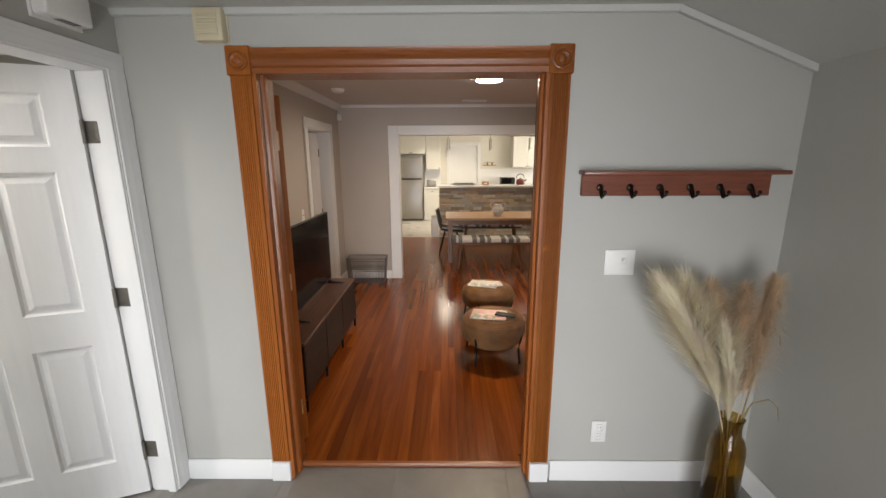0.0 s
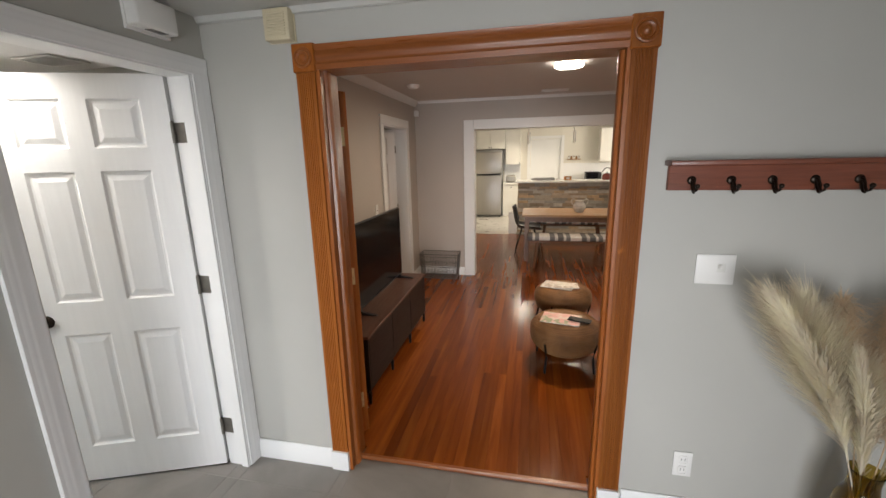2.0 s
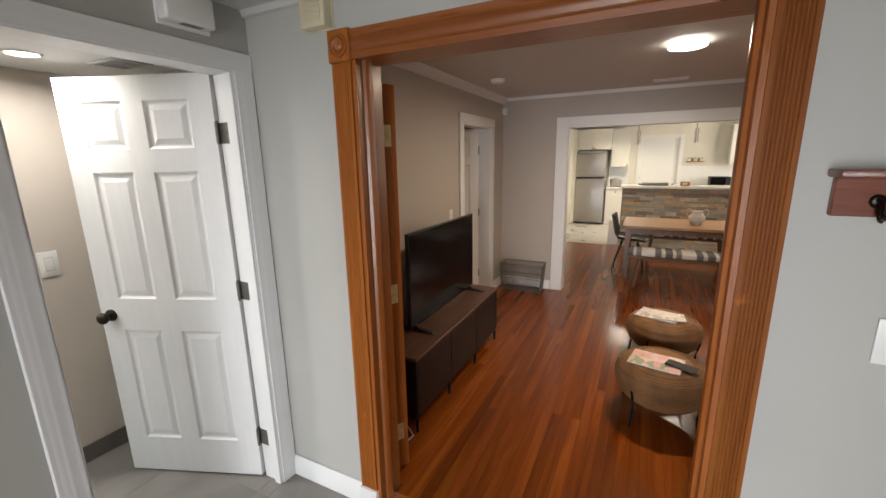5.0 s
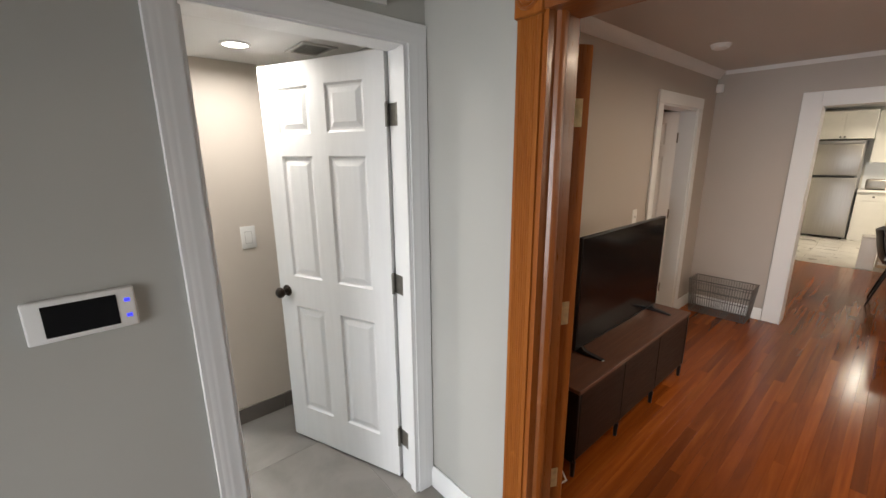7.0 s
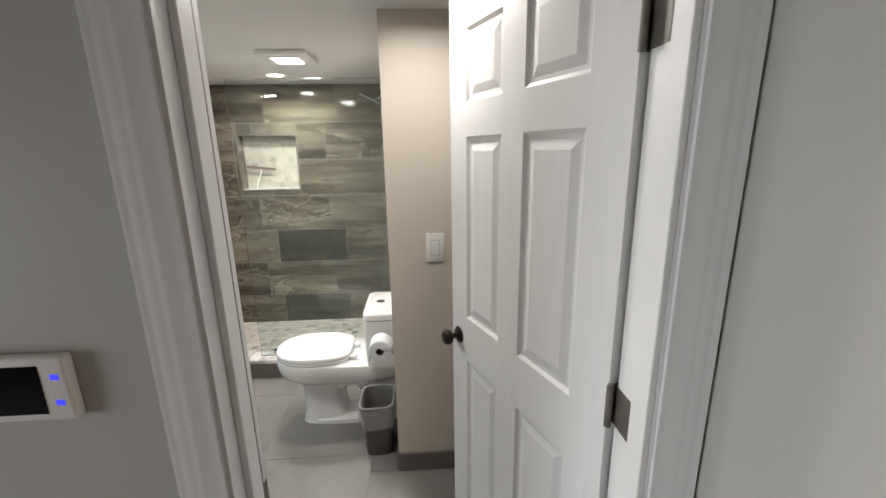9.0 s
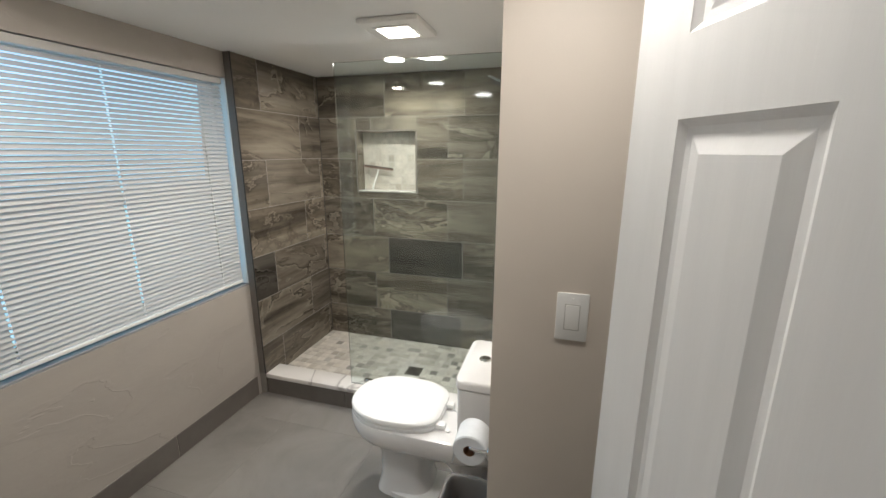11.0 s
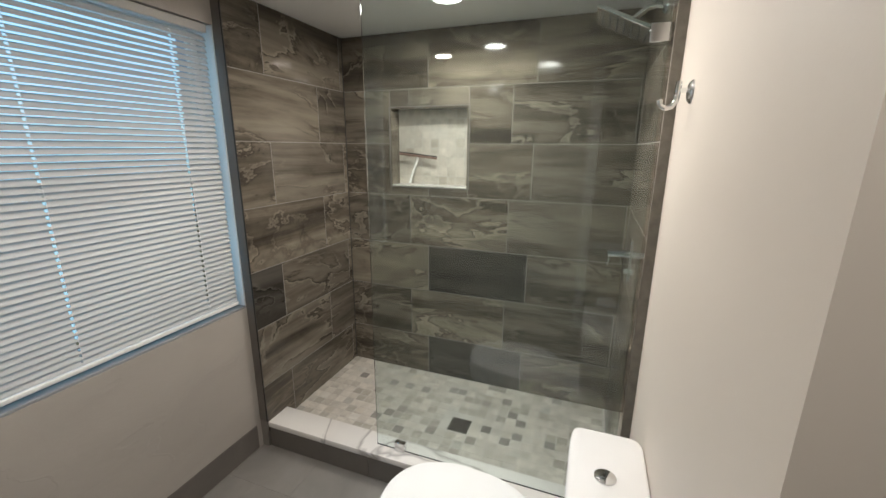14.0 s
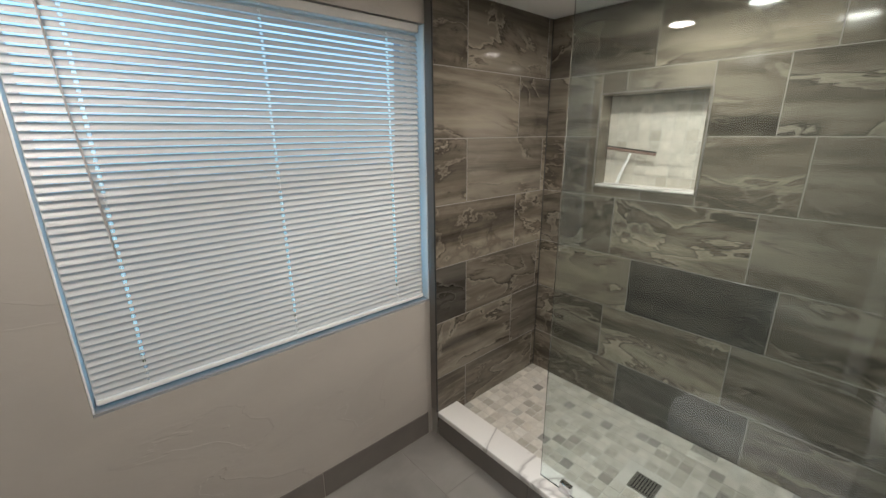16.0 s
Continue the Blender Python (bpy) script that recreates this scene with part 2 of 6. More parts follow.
WALNUT = wooden("walnut_veneer", (0.050, 0.022, 0.014), (0.095, 0.042, 0.025), (0.145, 0.066, 0.040), "y", 0.4, 0.1, False, 1.0)
SHELFWOOD = wooden("mahogany_stain", (0.10, 0.028, 0.014), (0.18, 0.05, 0.025), (0.25, 0.075, 0.038), "x", 0.36, 0.15, False, 1.0, 0.12, 0.3)
TABLEWOOD = wooden("honey_table_wood", (0.24, 0.125, 0.055), (0.34, 0.19, 0.085), (0.44, 0.255, 0.12), "x", 0.4, 0.1, False)
LEGWOOD = wooden("brown_leg_wood", (0.10, 0.048, 0.025), (0.155, 0.077, 0.041), (0.21, 0.11, 0.058), "z", 0.4, 0.1, False)
FLOORTILE = glazed("grey_floor_tile", [(0, (0.215, 0.199, 0.183)), (0.5, (0.222, 0.206, 0.190)), (1, (0.230, 0.214, 0.197))], 0.42, 2.5, 0.08)
GROUT = plain("grey_grout", (0.226, 0.21, 0.194), 0.8, vary=0.1, scale=12, bump=0.4)
CAULK = plain("black_caulk", (0.022, 0.020, 0.018), 0.7, vary=0.2, scale=20, bump=0.1)
DARKGROUT = plain("dark_grout", (0.16, 0.15, 0.14), 0.8, vary=0.1, scale=12, bump=0.4)
TILEGROUT = plain("mid_grey_tile_grout", (0.235, 0.215, 0.19), 0.8, vary=0.1, scale=12, bump=0.4)
LIGHTGROUT = plain("pale_grout", (0.56, 0.53, 0.48), 0.8, vary=0.1, scale=12, bump=0.4)
BASETILE = glazed("taupe_base_tile", [(0, (0.13, 0.115, 0.10)), (1, (0.16, 0.142, 0.125))], 0.4, 3, 0.08)
ONYX = stone_tile("onyx_tile", [(0.0, (0.94, 0.90, 0.84)), (1.0, (1.28, 1.20, 1.08))])
DARKONYX = stone_tile("dark_onyx_tile", [(0.0, (0.44, 0.44, 0.44)), (1.0, (0.52, 0.51, 0.50))])
MOSAIC = glazed("tumbled_mosaic", [(0, (0.62, 0.58, 0.51)), (0.45, (0.54, 0.50, 0.44)), (0.62, (0.40, 0.365, 0.31)), (0.8, (0.64, 0.61, 0.55)), (0.88, (0.22, 0.205, 0.18)), (1, (0.58, 0.53, 0.45))], 0.4, 14, 0.15)
MARBLE = glazed("white_marble", [(0, (0.78, 0.75, 0.71)), (1, (0.80, 0.77, 0.73))], 0.2, 3, 0.03)
LEDGER = glazed("ledger_stone", [(0, (0.18, 0.18, 0.175)), (0.15, (0.60, 0.54, 0.44)), (0.3, (0.30, 0.26, 0.21)), (0.45, (0.66, 0.49, 0.31)), (0.6, (0.42, 0.41, 0.38)), (0.75, (0.78, 0.73, 0.64)), (0.88, (0.48, 0.35, 0.22)), (1, (0.36, 0.36, 0.34))], 0.75, 10, 0.5)
BLACK = plain("black_metal", (0.012, 0.011, 0.010), 0.38, 0.6, vary=0.3, scale=20, bump=0.05)
BRONZE = plain("dark_bronze", (0.035, 0.026, 0.02), 0.35, 0.85, vary=0.3, scale=30, bump=0.05)
HINGEGREY = plain("brushed_hinge_steel", (0.18, 0.165, 0.14), 0.5, 0.45, vary=0.25, scale=30, bump=0.1)
BRASS = plain("worn_brass", (0.78, 0.66, 0.38), 0.42, 0.45, vary=0.25, scale=30, bump=0.1)
CHROME = plain("chrome", (0.78, 0.79, 0.80), 0.07, 1.0, vary=0.04, scale=10, bump=0.0)
STEEL = plain("brushed_stainless_steel", (0.38, 0.36, 0.33), 0.40, 1.0, vary=0.10, scale=2, stretch=(60, 60, 1), bump=0.04)
PLASTIC = plain("white_plastic", (0.80, 0.79, 0.76), 0.35, vary=0.03, bump=0.0)
BEIGE = plain("aged_beige_plastic", (0.62, 0.55, 0.38), 0.45, vary=0.08, bump=0.0)
CERAMIC = plain("white_glazed_ceramic", (0.83, 0.82, 0.81), 0.06, vary=0.02, bump=0.0, coat=0.5)
SEATPLASTIC = plain("white_seat_plastic", (0.84, 0.84, 0.83), 0.12, vary=0.01, bump=0.0)
SCREEN = plain("black_screen_glass", (0.005, 0.005, 0.006), 0.12, vary=0.2, bump=0.0, spec=0.28)
KWALL = plain("cream_kitchen_wall_paint", (0.74, 0.71, 0.63), 0.6, vary=0.04, scale=1.5, bump=0.1, bscale=140)
DARKPLASTIC = plain("black_plastic", (0.014, 0.014, 0.015), 0.4, vary=0.2, bump=0.03)
SEAM = plain("dark_floor_seam", (0.11, 0.028, 0.007), 0.6, vary=0.2)
GAP = plain("dark_shadow_gap", (0.02, 0.015, 0.012), 0.9, vary=0.2)
PLANK.node_tree.nodes["Principled BSDF"].inputs["Specular IOR Level"].default_value = 0.40
NICHE = glazed("pale_niche_mosaic", [(0, (0.62, 0.57, 0.49)), (0.5, (0.56, 0.51, 0.44)), (0.7, (0.46, 0.41, 0.34)), (0.8, (0.60, 0.56, 0.49)), (1, (0.58, 0.53, 0.45))], 0.4, 14, 0.15)
GLASS = clear("window_glass")
SHOWERGLASS = clear("shower_glass", (0.845, 0.93, 0.915), 0.0, 1.48)
AMBER = clear("amber_glass", (0.50, 0.34, 0.07), 0.03, 1.45)
LAMPON = glow("lamp_diffuser", (1.0, 0.93, 0.82), 14)
BLUELED = glow("blue_led", (0.03, 0.035, 1.0), 1.6)


def slat_material():
    m, n, l, p = shader("blind_slat_vinyl")
    p.inputs["Base Color"].default_value = (0.48, 0.475, 0.465, 1)
    p.inputs["Roughness"].default_value = 0.4
    tr = n.new("ShaderNodeBsdfTranslucent")
    tr.inputs["Color"].default_value = (0.78, 0.80, 0.80, 1)
    mx = n.new("ShaderNodeMixShader")
    mx.inputs[0].default_value = 0.025
    l.new(p.outputs[0], mx.inputs[1])
    l.new(tr.outputs[0], mx.inputs[2])
    l.new(mx.outputs[0], n["Material Output"].inputs["Surface"])
    return m


SLAT = slat_material()


# ---- mesh helpers ----
def box(bm, x0, x1, y0, y1, z0, z1, bev=0.0, seg=1):
    vs = [bm.verts.new((x, y, z)) for x in (x0, x1) for y in (y0, y1) for z in (z0, z1)]
    fs = [bm.faces.new([vs[i] for i in q]) for q in ((0, 1, 3, 2), (4, 6, 7, 5), (0, 4, 5, 1), (2, 3, 7, 6), (0, 2, 6, 4), (1, 5, 7, 3))]
    if bev:
        es = list({e for f in fs for e in f.edges})
        bmesh.ops.bevel(bm, geom=es, offset=bev, segments=seg, affect="EDGES", profile=0.5)
    return bm


def cyl(bm, p0, p1, r0, r1=None, seg=16):
    p0, p1 = Vector(p0), Vector(p1)
    r1 = r0 if r1 is None else r1
    d = p1 - p0
    m = Matrix.Translation((p0 + p1) / 2) @ d.to_track_quat("Z", "Y").to_matrix().to_4x4()
    bmesh.ops.create_cone(bm, cap_ends=True, segments=seg, radius1=r0, radius2=r1, depth=d.length, matrix=m)
    return bm


def lathe(bm, prof, seg=32, at=(0, 0, 0), turn=None):
    m = Matrix.Translation(at) @ (turn.to_4x4() if turn else Matrix())
    rings = []
    for r, z in prof:
        if r < 1e-6:
            rings.append([bm.verts.new(m @ Vector((0, 0, z)))])
        else:
            rings.append([bm.verts.new(m @ Vector((r * math.cos(2 * math.pi * k / seg), r * math.sin(2 * math.pi * k / seg), z))) for k in range(seg)])
    for a, b in zip(rings, rings[1:]):
        for k in range(seg):
            j = (k + 1) % seg
            if len(a) == 1:
                bm.faces.new((a[0], b[j], b[k]))
            elif len(b) == 1:
                bm.faces.new((a[k], a[j], b[0]))
            else:
                bm.faces.new((a[k], a[j], b[j], b[k]))
    return bm


def tube(bm, pts, r, seg=8, taper=None):
    pts = [Vector(p) for p in pts]
    rings = []
    for i, p in enumerate(pts):
        d = (pts[min(i + 1, len(pts) - 1)] - pts[max(i - 1, 0)]).normalized()
        q = d.to_track_quat("Z", "Y")
        rr = r if taper is None else r + (taper - r) * i / (len(pts) - 1)
        rings.append([bm.verts.new(p + q @ Vector((rr * math.cos(2 * math.pi * k / seg), rr * math.sin(2 * math.pi * k / seg), 0))) for k in range(seg)])
    for a, b in zip(rings, rings[1:]):
        for k in range(seg):
            j = (k + 1) % seg
            bm.faces.new((a[k], a[j], b[j], b[k]))
    bm.faces.new(list(reversed(rings[0])))
    bm.faces.new(rings[-1])
    return bm


def loft(bm, rings, seg=40, cap=True):
    """Rings of (x, y, rx, ry, z, n): super-ellipses laid over one another."""
    made = []
    for cx, cy, rx, ry, z, e in rings:
        ring = []
        for k in range(seg):
            a = 2 * math.pi * k / seg
            c, s = math.cos(a), math.sin(a)
            ring.append(bm.verts.new((cx + rx * math.copysign(abs(c) ** (2 / e), c), cy + ry * math.copysign(abs(s) ** (2 / e), s), z)))
        made.append(ring)
    for a, b in zip(made, made[1:]):
        for k in range(seg):
            j = (k + 1) % seg
            bm.faces.new((a[k], a[j], b[j], b[k]))
    if cap:
        bm.faces.new(list(reversed(made[0])))
        bm.faces.new(made[-1])
    return bm


def prism(bm, poly, axis, a0, a1):
    """A polygon of (u, v) drawn out along an axis from a0 to a1."""
    def at(u, v, a):
        return {"x": (a, u, v), "y": (u, a, v), "z": (u, v, a)}[axis]
    lo = [bm.verts.new(at(u, v, a0)) for u, v in poly]
    hi = [bm.verts.new(at(u, v, a1)) for u, v in poly]
    k = len(poly)
    bm.faces.new(lo)
    bm.faces.new(list(reversed(hi)))
    for i in range(k):
        j = (i + 1) % k
        bm.faces.new((lo[j], lo[i], hi[i], hi[j]))
    return bm


def link(name, bm, material, parent=None, soft=True):
    bmesh.ops.recalc_face_normals(bm, faces=bm.faces)
    if soft:
        for f in bm.faces:
            f.smooth = True
        for e in bm.edges:
            e.smooth = len(e.link_faces) == 2 and e.calc_face_angle(0) < 0.7
    me = bpy.data.meshes.new(name)
    bm.to_mesh(me)
    bm.free()
    me.materials.append(material)
    ob = new(name, me)
    ob.parent = parent
    return ob


def part(name, bm, material, parent, label="", soft=True):
    ob = link(name, bm, material, parent, soft)
    if label:
        ob["label"] = label
    return ob


def thing(name, loc, label, category, group="", rz=0.0, kind=""):
    ob = new(name)
    ob.empty_display_size = 0.1
    ob.matrix_basis = pose(*loc, 0, 0, rz)
    return tagged(ob, label, category, group, kind)


def B():
    return bmesh.new()


def boxed(*a, **k):
    return box(B(), *a, **k)


def slab(bm, axis, p0, p1, a0, a1, z0, z1, holes=()):
    """A wall across axis, p0 to p1 thick, from a0 to a1 and z0 to z1, with openings (a, a, z, z) through it."""
    us = sorted({a0, a1, *[h[i] for h in holes for i in (0, 1)]})
    zs = sorted({z0, z1, *[h[i] for h in holes for i in (2, 3)]})
    full = {}
    for i in range(len(us) - 1):
        for j in range(len(zs) - 1):
            u, z = (us[i] + us[i + 1]) / 2, (zs[j] + zs[j + 1]) / 2
            full[i, j] = not any(h[0] < u < h[1] and h[2] < z < h[3] for h in holes)
    cache = {}

    def v(i, j, s):
        if (i, j, s) not in cache:
            p = (p0, p1)[s]
            cache[i, j, s] = bm.verts.new((p, us[i], zs[j]) if axis == "x" else (us[i], p, zs[j]))
        return cache[i, j, s]
    for (i, j), f in full.items():
        if not f:
            continue
        for s in (0, 1):
            bm.faces.new((v(i, j, s), v(i + 1, j, s), v(i + 1, j + 1, s), v(i, j + 1, s)))
        for di, dj, c in ((-1, 0, ((i, j), (i, j + 1))), (1, 0, ((i + 1, j), (i + 1, j + 1))), (0, -1, ((i, j), (i + 1, j))), (0, 1, ((i, j + 1), (i + 1, j + 1)))):
            if not full.get((i + di, j + dj), False):
                (a, b), (c2, d) = c
                bm.faces.new((v(a, b, 0), v(c2, d, 0), v(c2, d, 1), v(a, b, 1)))
    return bm


def wall(name, axis, p0, p1, a0, a1, z0, z1, holes=(), material=None, label="grey painted wall"):
    return tagged(link(name, slab(B(), axis, p0, p1, a0, a1, z0, z1, holes), material or WALL, None, False), label, "wall", "", "structure")


def structure(name, bm, material, label, category, soft=True):
    return tagged(link(name, bm, material, None, soft), label, category, "", "structure")

# ---- structure ----
CE, CB, CL = 2.285, 2.115, 2.365   # ceilings of entry, bath, living
FL = 0.02                          # the wooden floor lies a little above the tiles
wall("wall_doorway", "y", 1.90, 2.04, -2.52, 2.80, -0.1, 2.7, [(-0.70, 0.575, -0.1, 2.058)])
wall("wall_bath_door", "x", -1.385, -1.265, -1.9, 1.90, -0.1, 2.7, [(1.055, 1.820, -0.1, 2.045)])
wall("wall_entry_right", "x", 1.69, 1.83, -1.9, 1.90, -0.1, 2.7)
wall("wall_entry_back", "y", -1.9, -1.75, -1.265, 1.69, -0.1, 2.7, [(-0.55, 0.95, 0.05, 1.95)])
wall("wall_switch", "x", -2.52, -2.40, 1.262, 1.90, -0.1, 2.5, (), BATHWALL, "beige painted bathroom wall")
wall("wall_toilet", "y", 1.262, 1.38, -4.30, -2.52, -0.1, 2.5, (), BATHWALL, "beige painted bathroom wall")
wall("wall_shower_back", "x", -4.30, -4.170, -0.58, 1.262, -0.1, 2.5, [(-0.07, 0.405, 1.285, 1.725)], TILEGROUT, "tiled shower wall")
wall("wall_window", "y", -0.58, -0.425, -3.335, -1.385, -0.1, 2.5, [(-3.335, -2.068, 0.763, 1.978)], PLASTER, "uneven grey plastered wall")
wall("wall_shower_left", "y", -0.58, -0.385, -4.170, -3.335, -0.1, 2.5, (), TILEGROUT, "tiled shower wall")
wall("wall_living_left", "x", -1.44, -1.30, 2.04, 5.55, -0.1, 2.7, [(4.29, 5.09, -0.1, 2.0)], LIVINGWALL, "warm taupe painted wall")
wall("wall_kitchen_opening", "y", 5.55, 5.69, -1.44, 2.80, -0.1, 2.7, [(-0.52, 2.3, -0.1, 2.0)], LIVINGWALL, "warm taupe painted wall")
wall("wall_living_right", "x", 2.60, 2.80, 2.04, 5.55, -0.1, 2.7, [(2.9, 4.3, 0.75, 2.05)], LIVINGWALL, "warm taupe painted wall")
wall("wall_kitchen_left", "x", -1.44, -1.30, 5.69, 12.0, -0.1, 2.7, (), KWALL, "cream painted kitchen wall")
wall("wall_kitchen_right", "x", 3.4, 3.6, 5.69, 12.0, -0.1, 2.7, [(9.1, 10.7, 1.0, 2.2)], KWALL, "cream painted kitchen wall")
wall("wall_kitchen_back", "y", 11.72, 11.9, -1.44, 3.6, -0.1, 2.7, [(0.20, 1.00, -0.1, 2.05)], KWALL, "cream painted kitchen wall")
wall("wall_bedroom_back", "x", -3.6, -3.5, 2.04, 6.2, -0.1, 2.7)
wall("wall_bedroom_side", "y", 6.1, 6.2, -3.5, -1.44, -0.1, 2.7)
wall("wall_bedroom_front", "y", 2.04, 2.14, -3.5, -1.44, -0.1, 2.7)

ec = prism(B(), [(-1.265, CE), (1.10, CE), (1.69, 2.055), (1.69, 2.66), (-1.265, 2.66)], "y", -1.75, 1.90)
structure("ceiling_entry", ec, PORCHCEIL, "white ceiling that slopes down at one side", "ceiling", False)
structure("ceiling_bath", boxed(-4.17, -1.385, -0.425, 1.90, CB, 2.45), CEIL, "flat white bathroom ceiling", "ceiling", False)
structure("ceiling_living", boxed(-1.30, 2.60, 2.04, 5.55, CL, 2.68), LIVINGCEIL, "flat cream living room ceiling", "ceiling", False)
structure("ceiling_kitchen", boxed(-1.30, 3.40, 5.69, 11.72, CL, 2.68), CEIL, "flat cream kitchen ceiling", "ceiling", False)
structure("ceiling_bedroom", boxed(-3.5, -1.44, 2.14, 6.1, CL, 2.68), CEIL, "white bedroom ceiling", "ceiling", False)
structure("floor_bedroom", boxed(-3.5, -1.30, 2.14, 6.1, -0.12, FL), LEGWOOD, "brown wooden bedroom floor", "floor", False)
structure("ground", boxed(-60, 60, -60, 60, -0.9, -0.6), plain("garden_soil", (0.12, 0.14, 0.06), 0.9, vary=0.4, scale=0.8, bump=0.5), "grassy ground outside the house", "ground", False)

floor_entry = structure("floor_entry", boxed(-1.385, 1.69, -1.75, 1.974, -0.14, -0.0016), GROUT, "large grey tiles with thin grout lines", "floor", False)
floor_bath = structure("floor_bath", boxed(-4.17, -1.3855, -0.425, 1.90, -0.14, -0.0016), GROUT, "large grey bathroom floor tiles with thin joints", "floor", False)
floor_living = structure("floor_living", boxed(-1.30, 2.60, 1.975, 8.62, -0.14, FL - 0.012), SEAM, "glossy red-brown pine boards", "floor", False)
floor_kitchen = structure("floor_kitchen", boxed(-1.30, 3.40, 8.62, 11.72, -0.14, FL - 0.008), LIGHTGROUT, "pale grey kitchen tiles", "floor", False)

# crown trims
structure("trim_entry_ceiling", prism(B(), [(1.897, CE), (1.897, CE - 0.026), (1.885, CE - 0.022), (1.875, CE)], "x", -1.265, 1.10), PORCHCEIL, "white crown trim", "trim")
tr = B()
prism(tr, [(1.09, CE - 0.028), (1.69, 2.055 - 0.03), (1.69, 2.055), (1.09, CE)], "y", 1.878, 1.897)
structure("trim_entry_slope", tr, PORCHCEIL, "white trim along the sloping ceiling", "trim")
for nm, poly, ax, a0, a1 in (("trim_living_left", [(-1.298, CL), (-1.298, CL - 0.07), (-1.285, CL - 0.065), (-1.25, CL - 0.012), (-1.245, CL)], "y", 2.04, 5.55),
                             ("trim_living_far", [(5.548, CL), (5.548, CL - 0.035), (5.53, CL)], "x", -1.245, 2.6)):
    structure(nm, prism(B(), poly, ax, a0, a1), CEIL, "white crown moulding", "trim")

# baseboards
BP = [(0, 0), (0.016, 0), (0.016, 0.086), (0.012, 0.092), (0.012, 0.102), (0.006, 0.112), (0, 0.112)]
for nm, ax, s, q, a0, a1, m in (
        ("baseboard_entry_left", "x", -1, 1.897, -1.247, -0.80, TRIM), ("baseboard_entry_right", "x", -1, 1.897, 0.675, 1.69, TRIM),
        ("baseboard_entry_side", "y", -1, 1.687, -1.75, 1.88, TRIM), ("baseboard_entry_door_wall", "y", 1, -1.262, -1.75, 0.985, TRIM),
        ("baseboard_living_left", "y", 1, -1.297, 2.06, 4.20, TRIM), ("baseboard_living_left_far", "y", 1, -1.297, 5.18, 5.55, TRIM),
        ("baseboard_living_far", "x", -1, 5.547, -1.28, -0.65, TRIM)):
    z0 = FL if "living" in nm else 0.0
    poly = [(q + s * d, z0 + h) for d, h in BP]
    structure(nm, prism(B(), poly, ax, a0, a1), m, "white moulded baseboard", "baseboard")


def lay(name, parent, material, mesh_name, cells, thick, gap, place, limit=300):
    """Tiles or boards as objects of their own that share a mesh for each size. cells: (u0, u1, v0, v1); place turns (u, v, w) into the world."""
    meshes = {}
    rest = None
    for k, (u0, u1, v0, v1) in enumerate(cells):
        a, b = u1 - u0 - gap, v1 - v0 - gap
        if a < 0.004 or b < 0.004:
            continue
        mid = ((u0 + u1) / 2, (v0 + v1) / 2)
        if k >= limit:
            rest = rest or B()
            c = min(0.00005, a / 4, b / 4)
            a, b = a + gap * 0.95, b + gap * 0.95
            lo = [rest.verts.new(place(mid[0] + p * a / 2, mid[1] + q * b / 2, 0)) for p, q in ((-1, -1), (1, -1), (1, 1), (-1, 1))]
            hi = [rest.verts.new(place(mid[0] + p * (a / 2 - c), mid[1] + q * (b / 2 - c), thick)) for p, q in ((-1, -1), (1, -1), (1, 1), (-1, 1))]
            rest.faces.new(hi)
            for i in range(4):
                rest.faces.new((lo[i], lo[(i + 1) % 4], hi[(i + 1) % 4], hi[i]))
            continue
        key = (round(a, 3), round(b, 3))
        o, ux, vx = Vector(place(0, 0, 0)), Vector(place(1, 0, 0)), Vector(place(0, 1, 0))
        if key not in meshes:
            bm = B()
            c = min(0.0015 if b < 1.5 and a > 0.058 else 0.0003, a / 4, b / 4)
            pts = []
            for (p, q), w, e in [((p, q), w, e) for w, e in ((0, 0), (thick - c, 0), (thick, c)) for p, q in ((-1, -1), (1, -1), (1, 1), (-1, 1))]:
                pts.append(bm.verts.new(Vector(place(p * (a / 2 - e), q * (b / 2 - e), w)) - o))
            for r in (0, 4):
                for i in range(4):
                    j = (i + 1) % 4
                    bm.faces.new((pts[r + i], pts[r + j], pts[r + 4 + j], pts[r + 4 + i]))
            bm.faces.new(pts[8:12])
            bmesh.ops.recalc_face_normals(bm, faces=bm.faces)
            me = bpy.data.meshes.new(mesh_name)
            bm.to_mesh(me)
            bm.free()
            me.materials.append(material)
            meshes[key] = me
        ob = new(name, meshes[key])
        ob.location = place(mid[0], mid[1], 0)
        ob.parent = parent
    if rest:
        tagged(link(name + "_field", rest, material, parent, False), kind="stuff")


def running(u0, u1, rows, length, offsets):
    """Running bond: rows of (v0, v1); the joints of row k lie at offsets[k % n] + whole lengths."""
    out = []
    for k, (v0, v1) in enumerate(rows):
        s = offsets[k % len(offsets)]
        u = s - length * math.ceil((s - u0) / length)
        while u < u1 - 1e-6:
            a, b = max(u, u0), min(u + length, u1)
            if b - a > 0.012:
                out.append((a, b, v0, v1))
            u += length
    return out


def cut(cells, h):
    """Takes a rectangular hole out of cells."""
    out = []
    for u0, u1, v0, v1 in cells:
        if u1 <= h[0] or u0 >= h[1] or v1 <= h[2] or v0 >= h[3]:
            out.append((u0, u1, v0, v1))
            continue
        if u0 < h[0]:
            out.append((u0, h[0], v0, v1))
        if u1 > h[1]:
            out.append((h[1], u1, v0, v1))
        a, b = max(u0, h[0]), min(u1, h[1])
        if v0 < h[2]:
            out.append((a, b, v0, h[2]))
        if v1 > h[3]:
            out.append((a, b, h[3], v1))
    return out


